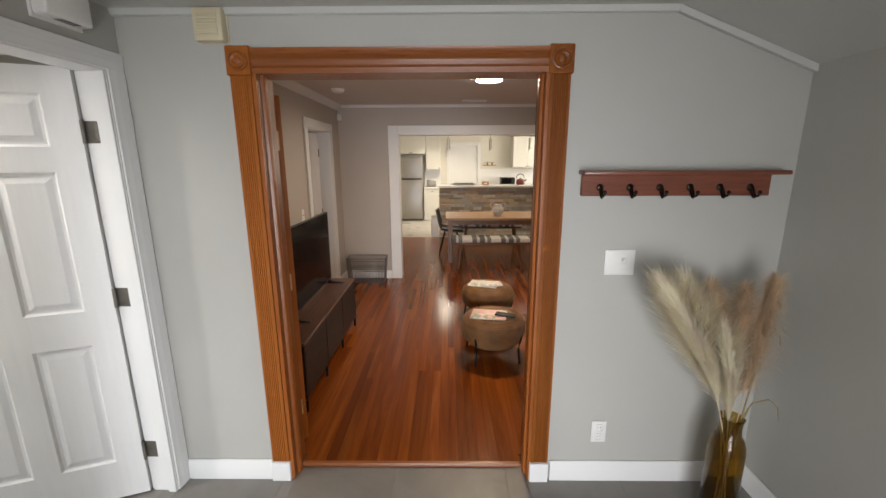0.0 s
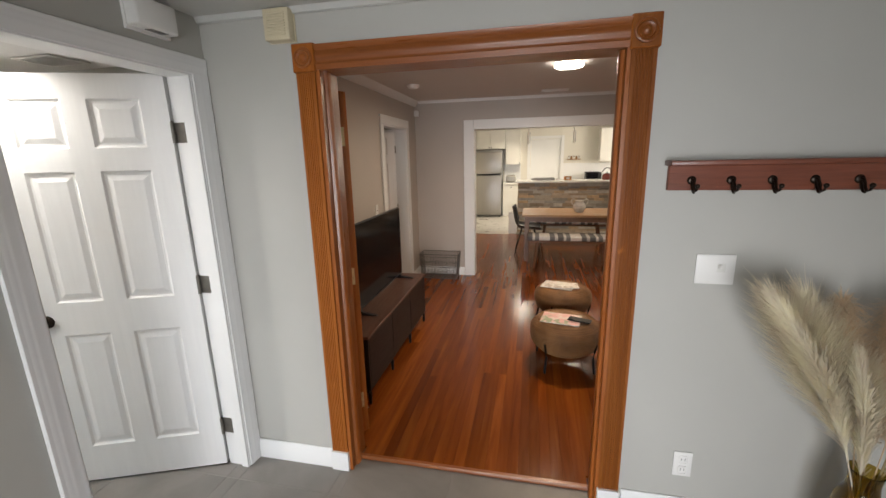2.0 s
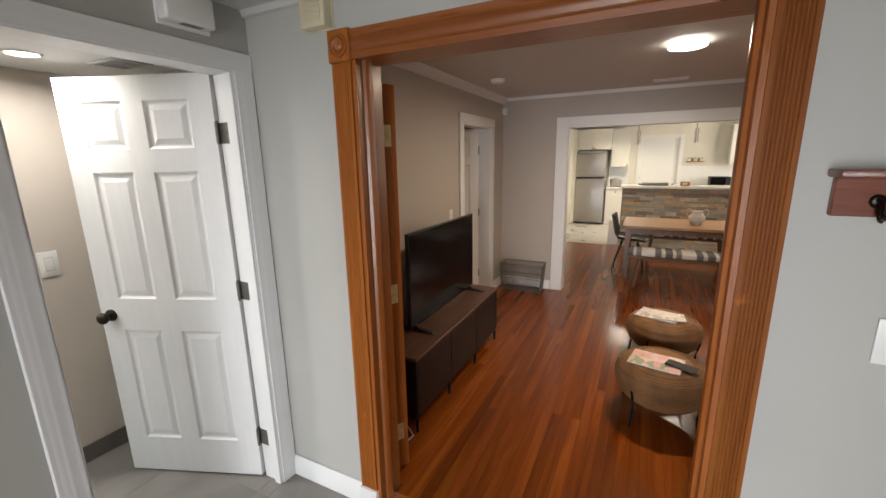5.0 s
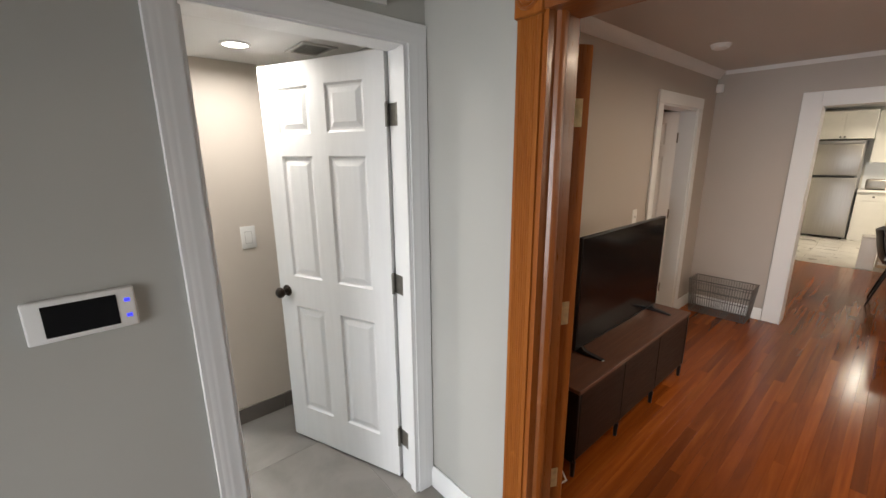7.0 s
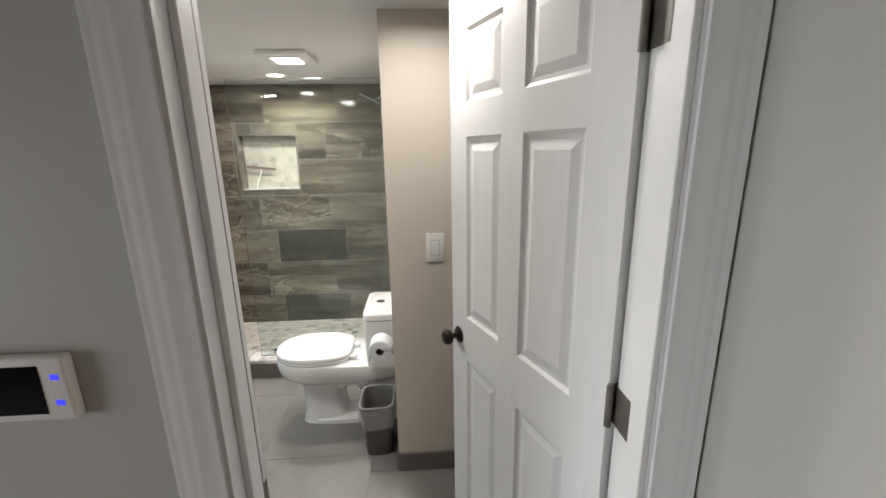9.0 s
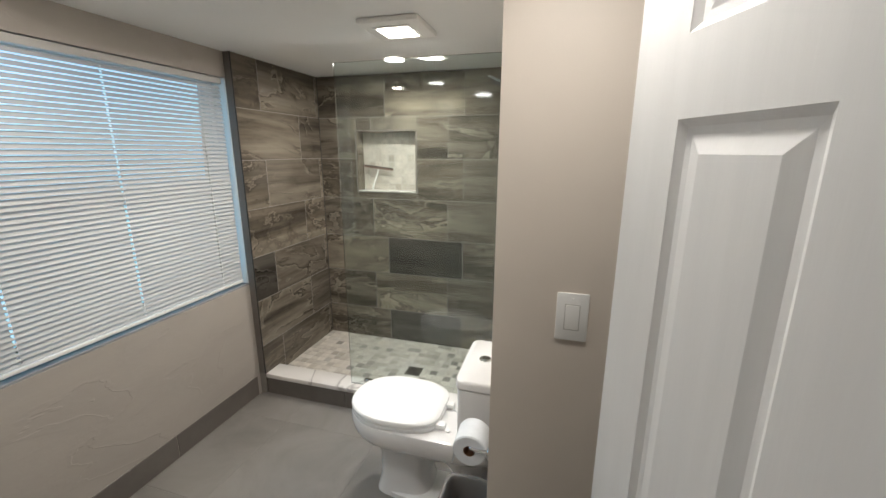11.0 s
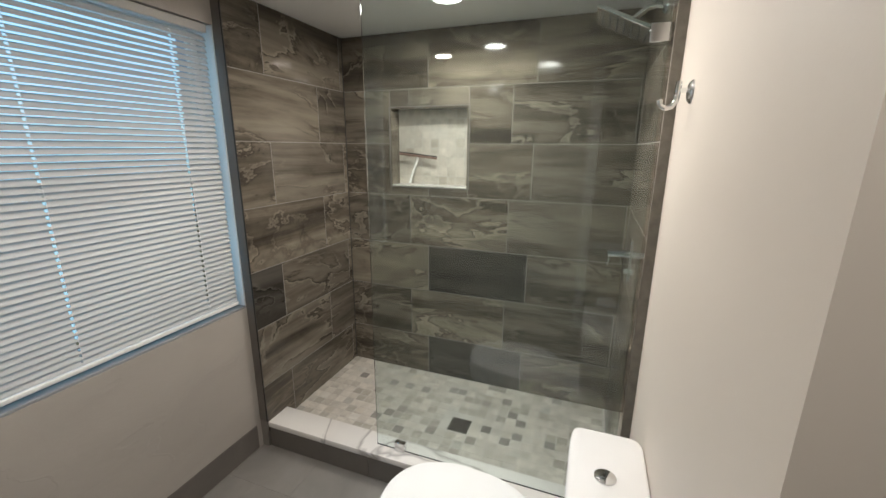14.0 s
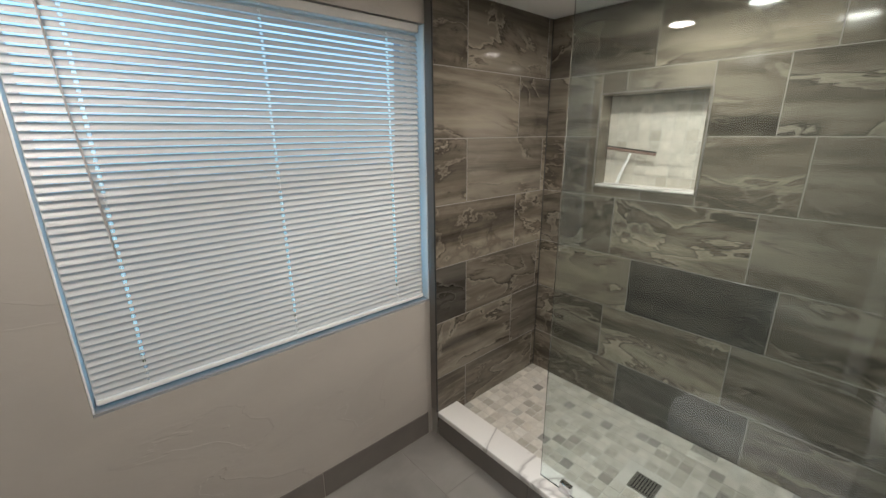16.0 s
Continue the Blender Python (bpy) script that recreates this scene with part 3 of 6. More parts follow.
# ---- doorway of varnished wood ----
def fluted(bm, x0, x1, y, z0, z1, flutes=7, proud=0.02, depth=0.004):
    w = x1 - x0
    poly = [(x0, y), (x0, y - proud)]
    e = 0.012
    step = (w - 2 * e) / flutes
    for k in range(flutes):
        a = x0 + e + k * step
        poly += [(a + step * 0.12, y - proud), (a + step * 0.35, y - proud + depth), (a + step * 0.65, y - proud + depth), (a + step * 0.88, y - proud)]
    poly += [(x1, y - proud), (x1, y)]
    return prism(bm, poly, "z", z0, z1)


dw = thing("doorway_casing", (0, 0, 0), "varnished reddish wooden doorway casing with fluted sides and corner rosettes", "door casing", kind="structure")
for x0, x1 in ((-0.790, -0.702), (0.572, 0.660)):
    part("fluted_casing", fluted(B(), x0, x1, 1.898, 0.112, 2.022, depth=0.0045 if x0 > 0 else 0.0025), CASEWOOD, dw)
    part("plinth_block", boxed(x0 - 0.006, x1 + 0.004, 1.866, 1.898, 0.0, 0.112, 0.003), TRIM, dw, "white painted plinth block")
    b = boxed(x0 - 0.008, x1 + 0.008, 1.868, 1.898, 2.022, 2.138, 0.004)
    part("rosette_block", b, CASEWOOD, dw)
    c = ((x0 + x1) / 2, 1.868, 2.08)
    rt = Matrix.Rotation(radians(90), 3, "X")
    part("rosette", lathe(B(), [(0, 0.006), (0.010, 0.006), (0.016, 0.001), (0.021, 0.006), (0.027, 0.007), (0.031, 0.001), (0.036, 0.006), (0.041, 0.005), (0.043, 0)], 28, c, rt), OAK, dw)
hp = [(1.898, 2.030), (1.876, 2.030), (1.874, 2.052), (1.879, 2.058), (1.879, 2.068), (1.874, 2.074), (1.874, 2.092), (1.879, 2.098), (1.879, 2.108), (1.872, 2.116), (1.868, 2.130), (1.898, 2.130)]
part("head_casing", prism(B(), hp, "x", -0.693, 0.568), OAKX, dw)
for x, s in ((-0.70, 1), (0.575, -1)):
    jp = [(x, 1.885), (x + s * 0.018, 1.885), (x + s * 0.018, 1.925), (x + s * 0.030, 1.930), (x + s * 0.034, 1.940), (x + s * 0.034, 1.960), (x + s * 0.030, 1.970), (x + s * 0.018, 1.975), (x + s * 0.018, 2.05), (x, 2.05)]
    part("jamb", prism(B(), jp, "z", 0.0, 2.033), OAK, dw)
part("head_jamb", boxed(-0.70, 0.575, 1.885, 2.05, 2.0335, 2.056, 0.002), OAKX, dw)
part("threshold", prism(B(), [(1.972, 0.0), (1.973, 0.016), (1.977, 0.0205), (1.993, 0.0215), (1.993, 0.0)], "x", -0.682, 0.557), OAKX, dw)
for x0, x1 in ((-0.80, -0.702), (0.577, 0.675)):
    part("back_casing", boxed(x0, x1, 2.042, 2.062, FL, 2.12, 0.003), OAK, dw)
part("back_head_casing", boxed(-0.80, 0.675, 2.042, 2.063, 2.121, 2.20, 0.003), OAKX, dw)


def french_leaf(name, x, s):
    """A leaf folded right back against the wall; its hinge edge faces the opening."""
    t = thing(name, (x, 2.118, 0), "varnished wooden leaf of an open double door", "door", rz=28 * s, kind="structure")
    w, y0, y1 = 0.40, 0.0, 0.070
    def bx(a, b, z0, z1):
        return boxed(min(s * a, s * b), max(s * a, s * b), y0, y1, z0, z1, 0.002)
    part("stile", bx(0, 0.11, 0.035, 1.985), OAK, t)
    part("stile", bx(w - 0.11, w, 0.035, 1.985), OAK, t)
    for z0, z1 in ((0.035, 0.26), (0.92, 1.06), (1.87, 1.985)):
        part("rail", bx(0.11, w - 0.11, z0, z1), OAKX, t)
    for z0, z1 in ((0.26, 0.92), (1.06, 1.87)):
        part("door_panel", boxed(min(s * 0.11, s * (w - 0.11)), max(s * 0.11, s * (w - 0.11)), y0 + 0.014, y1 - 0.014, z0, z1), OAK, t)
    for z in (0.255, 1.02, 1.765):
        h = boxed(-0.003, 0.003, -0.002, 0.042, z - 0.047, z + 0.047)
        hinge = part("hinge", h, BRASS, t, "worn brass hinge")
        kn = B()
        cyl(kn, (-s * 0.008, -0.006, z - 0.045), (-s * 0.008, -0.006, z + 0.045), 0.007, seg=12)
        box(kn, min(0, -s * 0.012) - 0.001, max(0, -s * 0.012) + 0.001, -0.036, -0.006, z - 0.045, z + 0.045)
        part("hinge_knuckle", kn, BRASS, hinge)
    return t


french_leaf("door_left_leaf", -0.738, -1)
french_leaf("door_right_leaf", 0.613, 1)


# ---- white panel doors ----
def panelled(parent, w, h, t, material):
    xs = (0.112 * w / 0.745, 0.328 * w / 0.745, 0.430 * w / 0.745, 0.632 * w / 0.745)
    zs = ((0.205, 0.828), (0.995, 1.612), (1.715, 1.925))
    holes = [(a, b, z0 * h / 2.03, z1 * h / 2.03) for a, b in ((xs[0], xs[1]), (xs[2], xs[3])) for z0, z1 in zs]
    bm = B()
    slab(bm, "y", 0, t, 0, w, 0, h, holes)
    part("slab", bm, material, parent, soft=False)
    for a, b, z0, z1 in holes:
        pb = B()
        for side in (0, 1):
            rings = []
            for ins, dep in ((0, 0.0005), (0.010, 0.008), (0.020, 0.0085), (0.044, 0.002), (0.046, 0.002)):
                y = dep if side == 0 else t - dep
                rings.append([pb.verts.new((x, y, z)) for x, z in ((a + ins, z0 + ins), (b - ins, z0 + ins), (b - ins, z1 - ins), (a + ins, z1 - ins))])
            for r, q in zip(rings, rings[1:]):
                for i in range(4):
                    pb.faces.new((r[i], r[(i + 1) % 4], q[(i + 1) % 4], q[i]))
            pb.faces.new(rings[-1])
        part("panel", pb, material, parent, soft=False)


def knob(parent, x, z, t):
    for s, y in ((-1, 0.0), (1, t)):
        rt = Matrix.Rotation(radians(90 * -s), 3, "X")
        bm = lathe(B(), [(0.031, 0), (0.031, 0.004), (0.026, 0.009), (0.012, 0.012), (0.010, 0.026), (0.014, 0.032), (0.025, 0.038), (0.029, 0.048), (0.027, 0.058), (0.018, 0.066), (0, 0.068)], 24, (x, y, z), rt if s < 0 else rt)
        part("door_knob", bm, BRONZE, parent, "dark bronze door knob")


BX, BY = -1.408, 1.822
door_ang = math.degrees(math.atan2(-0.270, -0.691))
bd = thing("door_bath", (BX, BY, 0.012), "white six-panel bathroom door standing open", "door", rz=door_ang, kind="structure")
panelled(bd, 0.745, 2.03, 0.035, DOORPAINT)
knob(bd, 0.69, 0.905, 0.035)
for z in (0.235, 1.043, 1.776):
    hb = B()
    box(hb, -0.003, 0.0, 0.001, 0.034, z - 0.045, z + 0.045)
    cyl(hb, (-0.007, 0.038, z - 0.047), (-0.007, 0.038, z + 0.047), 0.0075, seg=12)
    cyl(hb, (-0.007, 0.038, z + 0.047), (-0.007, 0.038, z + 0.053), 0.005, seg=10)
    hh = part("hinge", hb, HINGEGREY, bd, "grey steel hinge")
part("latch_plate", boxed(0.7445, 0.7465, 0.006, 0.029, 0.87, 0.94), HINGEGREY, bd)


def casing_poly(a_in, a_out, face, s):
    """Colonial casing: thin at the opening, thick at its outer edge. Points (along, out)."""
    w = a_out - a_in
    steps = ((0.0, 8), (0.06, 8.6), (0.12, 8.4), (0.16, 8.8), (0.38, 10.2), (0.42, 10.9), (0.50, 11.2), (0.54, 11.0), (0.60, 11.6), (0.70, 12.4), (0.77, 12.3), (0.82, 12.1), (0.86, 13.0), (0.96, 13.2), (1.0, 7))
    return [(a_in, face)] + [(a_in + w * f, face + s * h * 0.001) for f, h in steps] + [(a_out, face)]



bf = thing("door_frame_bath", (0, 0, 0), "white painted door frame with moulded casing", "door frame", kind="structure")
for a_in, a_out in ((1.062, 0.985), (1.812, 1.896)):
    part("casing", prism(B(), [(o, a) for a, o in casing_poly(a_in, a_out, -1.263, 1)], "z", 0, 2.037), TRIM, bf)
hd = casing_poly(2.037, 2.112, -1.263, 1)
part("head_casing", prism(B(), [(o, a) for a, o in hd], "y", 0.985, 1.896), TRIM, bf)
for y0, y1 in ((1.055, 1.070), (1.805, 1.820)):
    part("jamb", boxed(-1.388, -1.262, y0, y1, 0, 2.045, 0.001), TRIM, bf)
    ys = (y1, y1 + 0.013) if y0 < 1.2 else (y0 - 0.013, y0)
    xs_ = (-1.342, -1.300) if y0 < 1.2 else (-1.304, -1.2625)
    part("stop", boxed(*xs_, *ys, 0, 2.03, 0.002), TRIM, bf)
    if y0 < 1.2:
        # Seal at the stop; its dark grey also paints the shade there.
        part("shaded_weather_strip", boxed(-1.352, -1.3425, y1, y1 + 0.010, 0, 2.03, 0.001), HINGEGREY, bf, "weather strip, its grey also holding the shade beside the stop")
part("head_jamb", boxed(-1.388, -1.262, 1.07, 1.805, 2.03, 2.045, 0.001), TRIM, bf)
for z in (0.247, 1.055, 1.788):
    part("hinge_leaf", boxed(-1.400, -1.335, 1.8035, 1.805, z - 0.045, z + 0.045), HINGEGREY, bf, "grey steel hinge leaf")
part("strike_plate", boxed(-1.384, -1.350, 1.070, 1.0715, 0.86, 0.93), HINGEGREY, bf, "dark strike plate")
for y0, y1 in ((0.985, 1.062), (1.812, 1.888)):
    part("bath_casing", boxed(-1.401, -1.386, y0, y1, 0.0, 2.10, 0.003), TRIM, bf)

d2 = thing("door_frame_bedroom", (0, 0, 0), "white painted door frame", "door frame", kind="structure")
for y0, y1 in ((4.205, 4.295), (5.085, 5.18)):
    part("casing", boxed(-1.298, -1.280, y0, y1, FL, 1.995, 0.003), TRIM, d2)
part("head_casing", boxed(-1.298, -1.279, 4.205, 5.18, 1.996, 2.09, 0.003), TRIM, d2)
for y0, y1 in ((4.29, 4.305), (5.075, 5.09)):
    part("jamb", boxed(-1.442, -1.297, y0, y1, FL, 2.0, 0.001), TRIM, d2)
part("head_jamb", boxed(-1.442, -1.297, 4.305, 5.075, 1.985, 2.0, 0.001), TRIM, d2)
d2d = thing("door_bedroom", (-1.455, 5.07, FL + 0.01), "white six-panel bedroom door standing ajar", "door", rz=-90 - 38, kind="structure")
panelled(d2d, 0.755, 1.955, 0.035, DOORPAINT)
for z in (0.25, 1.0, 1.72):
    part("hinge", boxed(-0.006, 0.004, 0.0355, 0.042, z - 0.045, z + 0.045), HINGEGREY, d2d, "grey steel hinge")

kf = thing("kitchen_opening_casing", (0, 0, 0), "flat white casing round the kitchen opening", "door casing", kind="structure")
part("casing", boxed(-0.645, -0.515, 5.530, 5.549, FL, 2.104, 0.003), TRIM, kf)
part("head_casing", boxed(-0.514, 2.42, 5.531, 5.549, 1.995, 2.104, 0.003), TRIM, kf)
part("jamb", boxed(-0.521, -0.505, 5.53, 5.71, FL, 1.995, 0.002), TRIM, kf)
part("head_jamb", boxed(-0.504, 2.3, 5.53, 5.71, 1.985, 1.999, 0.002), TRIM, kf)


# ---- bathroom window with a closed blind ----
win = thing("window_bath", (0, 0, 0), "window with white frame behind a closed blind", "window", kind="structure")
X0, X1, Z0, Z1 = -3.335, -2.068, 0.763, 1.978
for nm, b in (("frame_side", (X0, X0 + 0.030)), ("frame_side", (X1 - 0.030, X1))):
    part(nm, boxed(*b, -0.565, -0.525, Z0 + 0.012, Z1, 0.003), TRIM, win)
for z0, z1 in ((Z0 + 0.012, Z0 + 0.055), ((Z0 + Z1) / 2 - 0.022, (Z0 + Z1) / 2 + 0.022), (Z1 - 0.045, Z1)):
    part("frame_rail", boxed(X0 + 0.030, X1 - 0.030, -0.565, -0.525, z0, z1, 0.003), TRIM, win)
for z0, z1 in ((Z0 + 0.055, (Z0 + Z1) / 2 - 0.022), ((Z0 + Z1) / 2 + 0.022, Z1 - 0.045)):
    pn = part("pane", boxed(X0 + 0.030, X1 - 0.030, -0.546, -0.541, z0, z1), GLASS, win, soft=False)
    pn.visible_shadow = False
for a, b in ((X0 + 0.0005, X0 + 0.006), (X1 - 0.006, X1 - 0.0005)):
    part("side_lining", boxed(a, b, -0.525, -0.428, Z0 + 0.0105, Z1 - 0.001, 0.001), TRIM, win, "white painted reveal lining")
part("window_sill", boxed(X0, X1, -0.525, -0.428, Z0 - 0.001, Z0 + 0.010, 0.002), SILL, win)

blind = thing("window_blind", (0, -0.446, 0), "closed white horizontal mini blind hanging in the window", "blind")
# The head rail's white is greyed: the shade on it is in the colour.
part("head_rail", boxed(X0 + 0.028, X1 - 0.010, -0.016, 0.016, 1.942, 1.973, 0.003), plain("shaded_head_rail_metal", (0.50, 0.48, 0.45), 0.5, vary=0.05, bump=0.0), blind)
part("bottom_rail", boxed(X0 + 0.031, X1 - 0.013, -0.012, 0.012, 0.790, 0.808, 0.004), PLASTIC, blind)
SX0, SX1 = X0 + 0.032, X1 - 0.014
CORDS = (-3.157, -2.685, -2.212)
NS, PITCH = 52, 0.0216
# one slat: a shallow arch across, with a small slot at each cord
sb = B()
SXC = (SX0 + SX1) / 2
edges = [x - SXC for x in sorted([SX0, SX1] + [x + d for x in CORDS for d in (-0.004, 0.004)])]
grid = [[sb.verts.new((x, -0.0125 + 0.025 * k / 6, 0.0022 * (1 - ((k - 3) / 3) ** 2))) for x in edges] for k in range(7)]
for k in range(6):
    for i in range(len(edges) - 1):
        if i % 2 == 1 and k in (2, 3):
            continue
        sb.faces.new((grid[k][i], grid[k][i + 1], grid[k + 1][i + 1], grid[k + 1][i]))
first = part("slat", sb, SLAT, blind)
for k in range(NS):
    s = first if k == 0 else first.copy()
    if k:
        scene.collection.objects.link(s)
    s.matrix_basis = pose(SXC, 0, 0.820 + k * PITCH, -53 + random.uniform(-1.2, 1.2), random.uniform(-0.05, 0.05), 0)
for x in CORDS:
    lb = B()
    for y in (-0.0095, 0.0095):
        tube(lb, [(x, y, 0.80), (x, y, 1.945)], 0.0006, 5)
    part("ladder_cord", lb, PLASTIC, blind)
wb = B()
tube(wb, [(X1 - 0.10, 0.022, 1.945), (X1 - 0.115, 0.026, 1.6), (X1 - 0.14, 0.024, 1.22)], 0.0028, 8)
part("tilt_wand", wb, plain("grey_wand_plastic", (0.34, 0.32, 0.30), 0.3, vary=0.05, bump=0.0), blind, "slim grey plastic tilt wand")

# ---- windows that are behind the camera or out of sight ----
for nm, x0, x1, y, z0, z1 in (("window_entry", -0.55, 0.95, -1.83, 0.05, 1.95),):
    w = thing(nm, (0, 0, 0), "white framed window", "window", kind="structure")
    for a, b in ((x0, x0 + 0.05), ((x0 + x1) / 2 - 0.03, (x0 + x1) / 2 + 0.03), (x1 - 0.05, x1)):
        part("window_frame", boxed(a, b, y - 0.02, y + 0.02, z0 + 0.05, z1 - 0.05), TRIM, w)
    for a, b in ((z0, z0 + 0.05), (z1 - 0.05, z1)):
        part("window_frame", boxed(x0, x1, y - 0.02, y + 0.02, a, b), TRIM, w)
for nm, x, y0, y1, z0, z1 in (("window_living", 2.7, 2.9, 4.3, 0.75, 2.05), ("window_kitchen", 3.5, 9.1, 10.7, 1.0, 2.2)):
    w = thing(nm, (0, 0, 0), "white framed window", "window", kind="structure")
    for a, b in ((y0, y0 + 0.05), ((y0 + y1) / 2 - 0.03, (y0 + y1) / 2 + 0.03), (y1 - 0.05, y1)):
        part("window_frame", boxed(x - 0.02, x + 0.02, a, b, z0 + 0.05, z1 - 0.05), TRIM, w)
    for a, b in ((z0, z0 + 0.05), (z1 - 0.05, z1)):
        part("window_frame", boxed(x - 0.02, x + 0.02, y0, y1, a, b), TRIM, w)

# ---- entry ----
def plate_screws(t, pts, axis):
    for p in pts:
        q = Vector(p)
        e = {"x": Vector((0.0015, 0, 0)), "-y": Vector((0, -0.0015, 0))}[axis]
        part("screw", cyl(B(), q, q + e, 0.003, seg=10), PLASTIC, t)


al = thing("alarm_panel", (-1.2645, 0.757, 1.186), "white wall alarm panel with black screen and blue lights", "alarm panel")
part("housing", boxed(0.0, 0.020, -0.109, 0.109, 0, 0.109, 0.006, 3), PLASTIC, al)
part("screen", boxed(0.0195, 0.0212, -0.074, 0.070, 0.014, 0.095, 0.0004), SCREEN, al, "black glossy screen")
part("button_light", boxed(0.0195, 0.0208, 0.085, 0.097, 0.071, 0.080, 0.0003), BLUELED, al, "blue glowing button")
part("button_light", boxed(0.0195, 0.0208, 0.085, 0.097, 0.028, 0.037, 0.0003), BLUELED, al, "blue glowing button")
part("wall_plate", boxed(-0.0005, 0.002, -0.104, 0.104, 0.004, 0.105, 0.001), GAP, al)

dv = thing("wall_unit", (-1.2645, 1.623, 2.145), "white plastic emergency unit fixed above the door", "wall unit")
part("housing", boxed(0, 0.062, -0.092, 0.092, 0.012, 0.118, 0.010, 3), PLASTIC, dv)
part("base_plate", boxed(0.0, 0.012, -0.098, 0.098, 0.0, 0.125, 0.002), PLASTIC, dv)
for k in range(3):
    part("vent_slot", boxed(0.02 + 0.012 * k, 0.026 + 0.012 * k, -0.03, 0.05, 0.0112, 0.0135), DARKPLASTIC, dv)

ch = thing("door_chime", (-0.846, 1.898, 2.153), "aged beige plastic door chime with louvres near the ceiling", "door chime")
part("cover", boxed(-0.060, 0.060, -0.048, 0.0, 0.0, 0.125, 0.006, 2), BEIGE, ch)
for k in range(9):
    part("louvre", boxed(-0.042, 0.042, -0.0515, -0.047, 0.018 + 0.0105 * k, 0.0245 + 0.0105 * k, 0.001), BEIGE, ch)
part("back_plate", boxed(-0.064, 0.064, -0.006, 0.001, -0.003, 0.129, 0.001), BEIGE, ch)

sh = thing("coat_rack", (0.725, 1.898, 1.508), "mahogany stained wooden coat shelf with six dark hooks", "coat rack")
part("back_board", boxed(0.012, 0.85, -0.020, 0, 0, 0.094, 0.003), SHELFWOOD, sh)
part("shelf_board", boxed(0.0, 0.885, -0.085, 0, 0.0945, 0.113, 0.004, 2), SHELFWOOD, sh)
for k in range(6):
    x = 0.094 + k * 0.1335
    hk = part("hook", lathe(B(), [(0, 0.006), (0.010, 0.006), (0.015, 0.003), (0.0165, 0.0)], 20, (x, -0.020, 0.038), Matrix.Rotation(radians(90), 3, "X")), BRONZE, sh, "dark bronze hook")
    pts = [(x, -0.022, 0.042), (x, -0.036, 0.038), (x, -0.046, 0.024), (x, -0.052, 0.008), (x, -0.062, 0.0), (x, -0.074, 0.004), (x, -0.080, 0.016)]
    a = tube(B(), pts, 0.0055, 8, 0.0045)
    bmesh.ops.create_uvsphere(a, u_segments=10, v_segments=6, radius=0.009, matrix=Matrix.Translation((x, -0.081, 0.020)))
    part("prong", a, BRONZE, hk)
    b = tube(B(), [(x, -0.024, 0.030), (x, -0.034, 0.010), (x, -0.045, -0.004), (x, -0.054, -0.006)], 0.0045, 8)
    part("lower_prong", b, BRONZE, hk)

sw = thing("light_switch", (0.945, 1.898, 1.135), "white double switch plate with a toggle on the grey wall", "light switch")
part("plate", boxed(-0.070, 0.070, -0.006, 0, 0, 0.121, 0.004, 2), PLASTIC, sw)
tg = boxed(0.010, 0.020, -0.019, -0.005, 0.066, 0.082, 0.002)
part("toggle", tg, PLASTIC, sw)
part("slot", boxed(0.006, 0.036, -0.0068, -0.0055, 0.050, 0.086), plain("switch_cream", (0.72, 0.71, 0.67), 0.4, vary=0.02, bump=0), sw)
plate_screws(sw, [(-0.03, -0.006, 0.1), (-0.03, -0.006, 0.02)], "-y")

ol = thing("wall_outlet", (0.920, 1.898, 0.227), "white duplex wall outlet above the baseboard", "outlet")
part("plate", boxed(-0.038, 0.038, -0.006, 0, 0, 0.122, 0.004, 2), PLASTIC, ol)
for z in (0.035, 0.087):
    oc = part("receptacle", boxed(-0.017, 0.017, -0.009, -0.005, z - 0.019, z + 0.019, 0.005, 2), PLASTIC, ol)
    for x in (-0.007, 0.007):
        part("slot", boxed(x - 0.001, x + 0.001, -0.0095, -0.0085, z - 0.004, z + 0.008), DARKPLASTIC, oc)

vs = tagged(link("glass_vase", lathe(B(), [(0, 0.004), (0.064, 0.0), (0.072, 0.006), (0.074, 0.03), (0.073, 0.38), (0.069, 0.415), (0.058, 0.445), (0.047, 0.462), (0.044, 0.50), (0.047, 0.535), (0.051, 0.545), (0.048, 0.547), (0.040, 0.53),
            (0.040, 0.50), (0.043, 0.464), (0.054, 0.440), (0.065, 0.411), (0.069, 0.38), (0.070, 0.035), (0.062, 0.014), (0, 0.014)], 40, (1.405, 1.655, 0.001)), AMBER), "tall amber glass vase standing on the tiled floor", "vase")


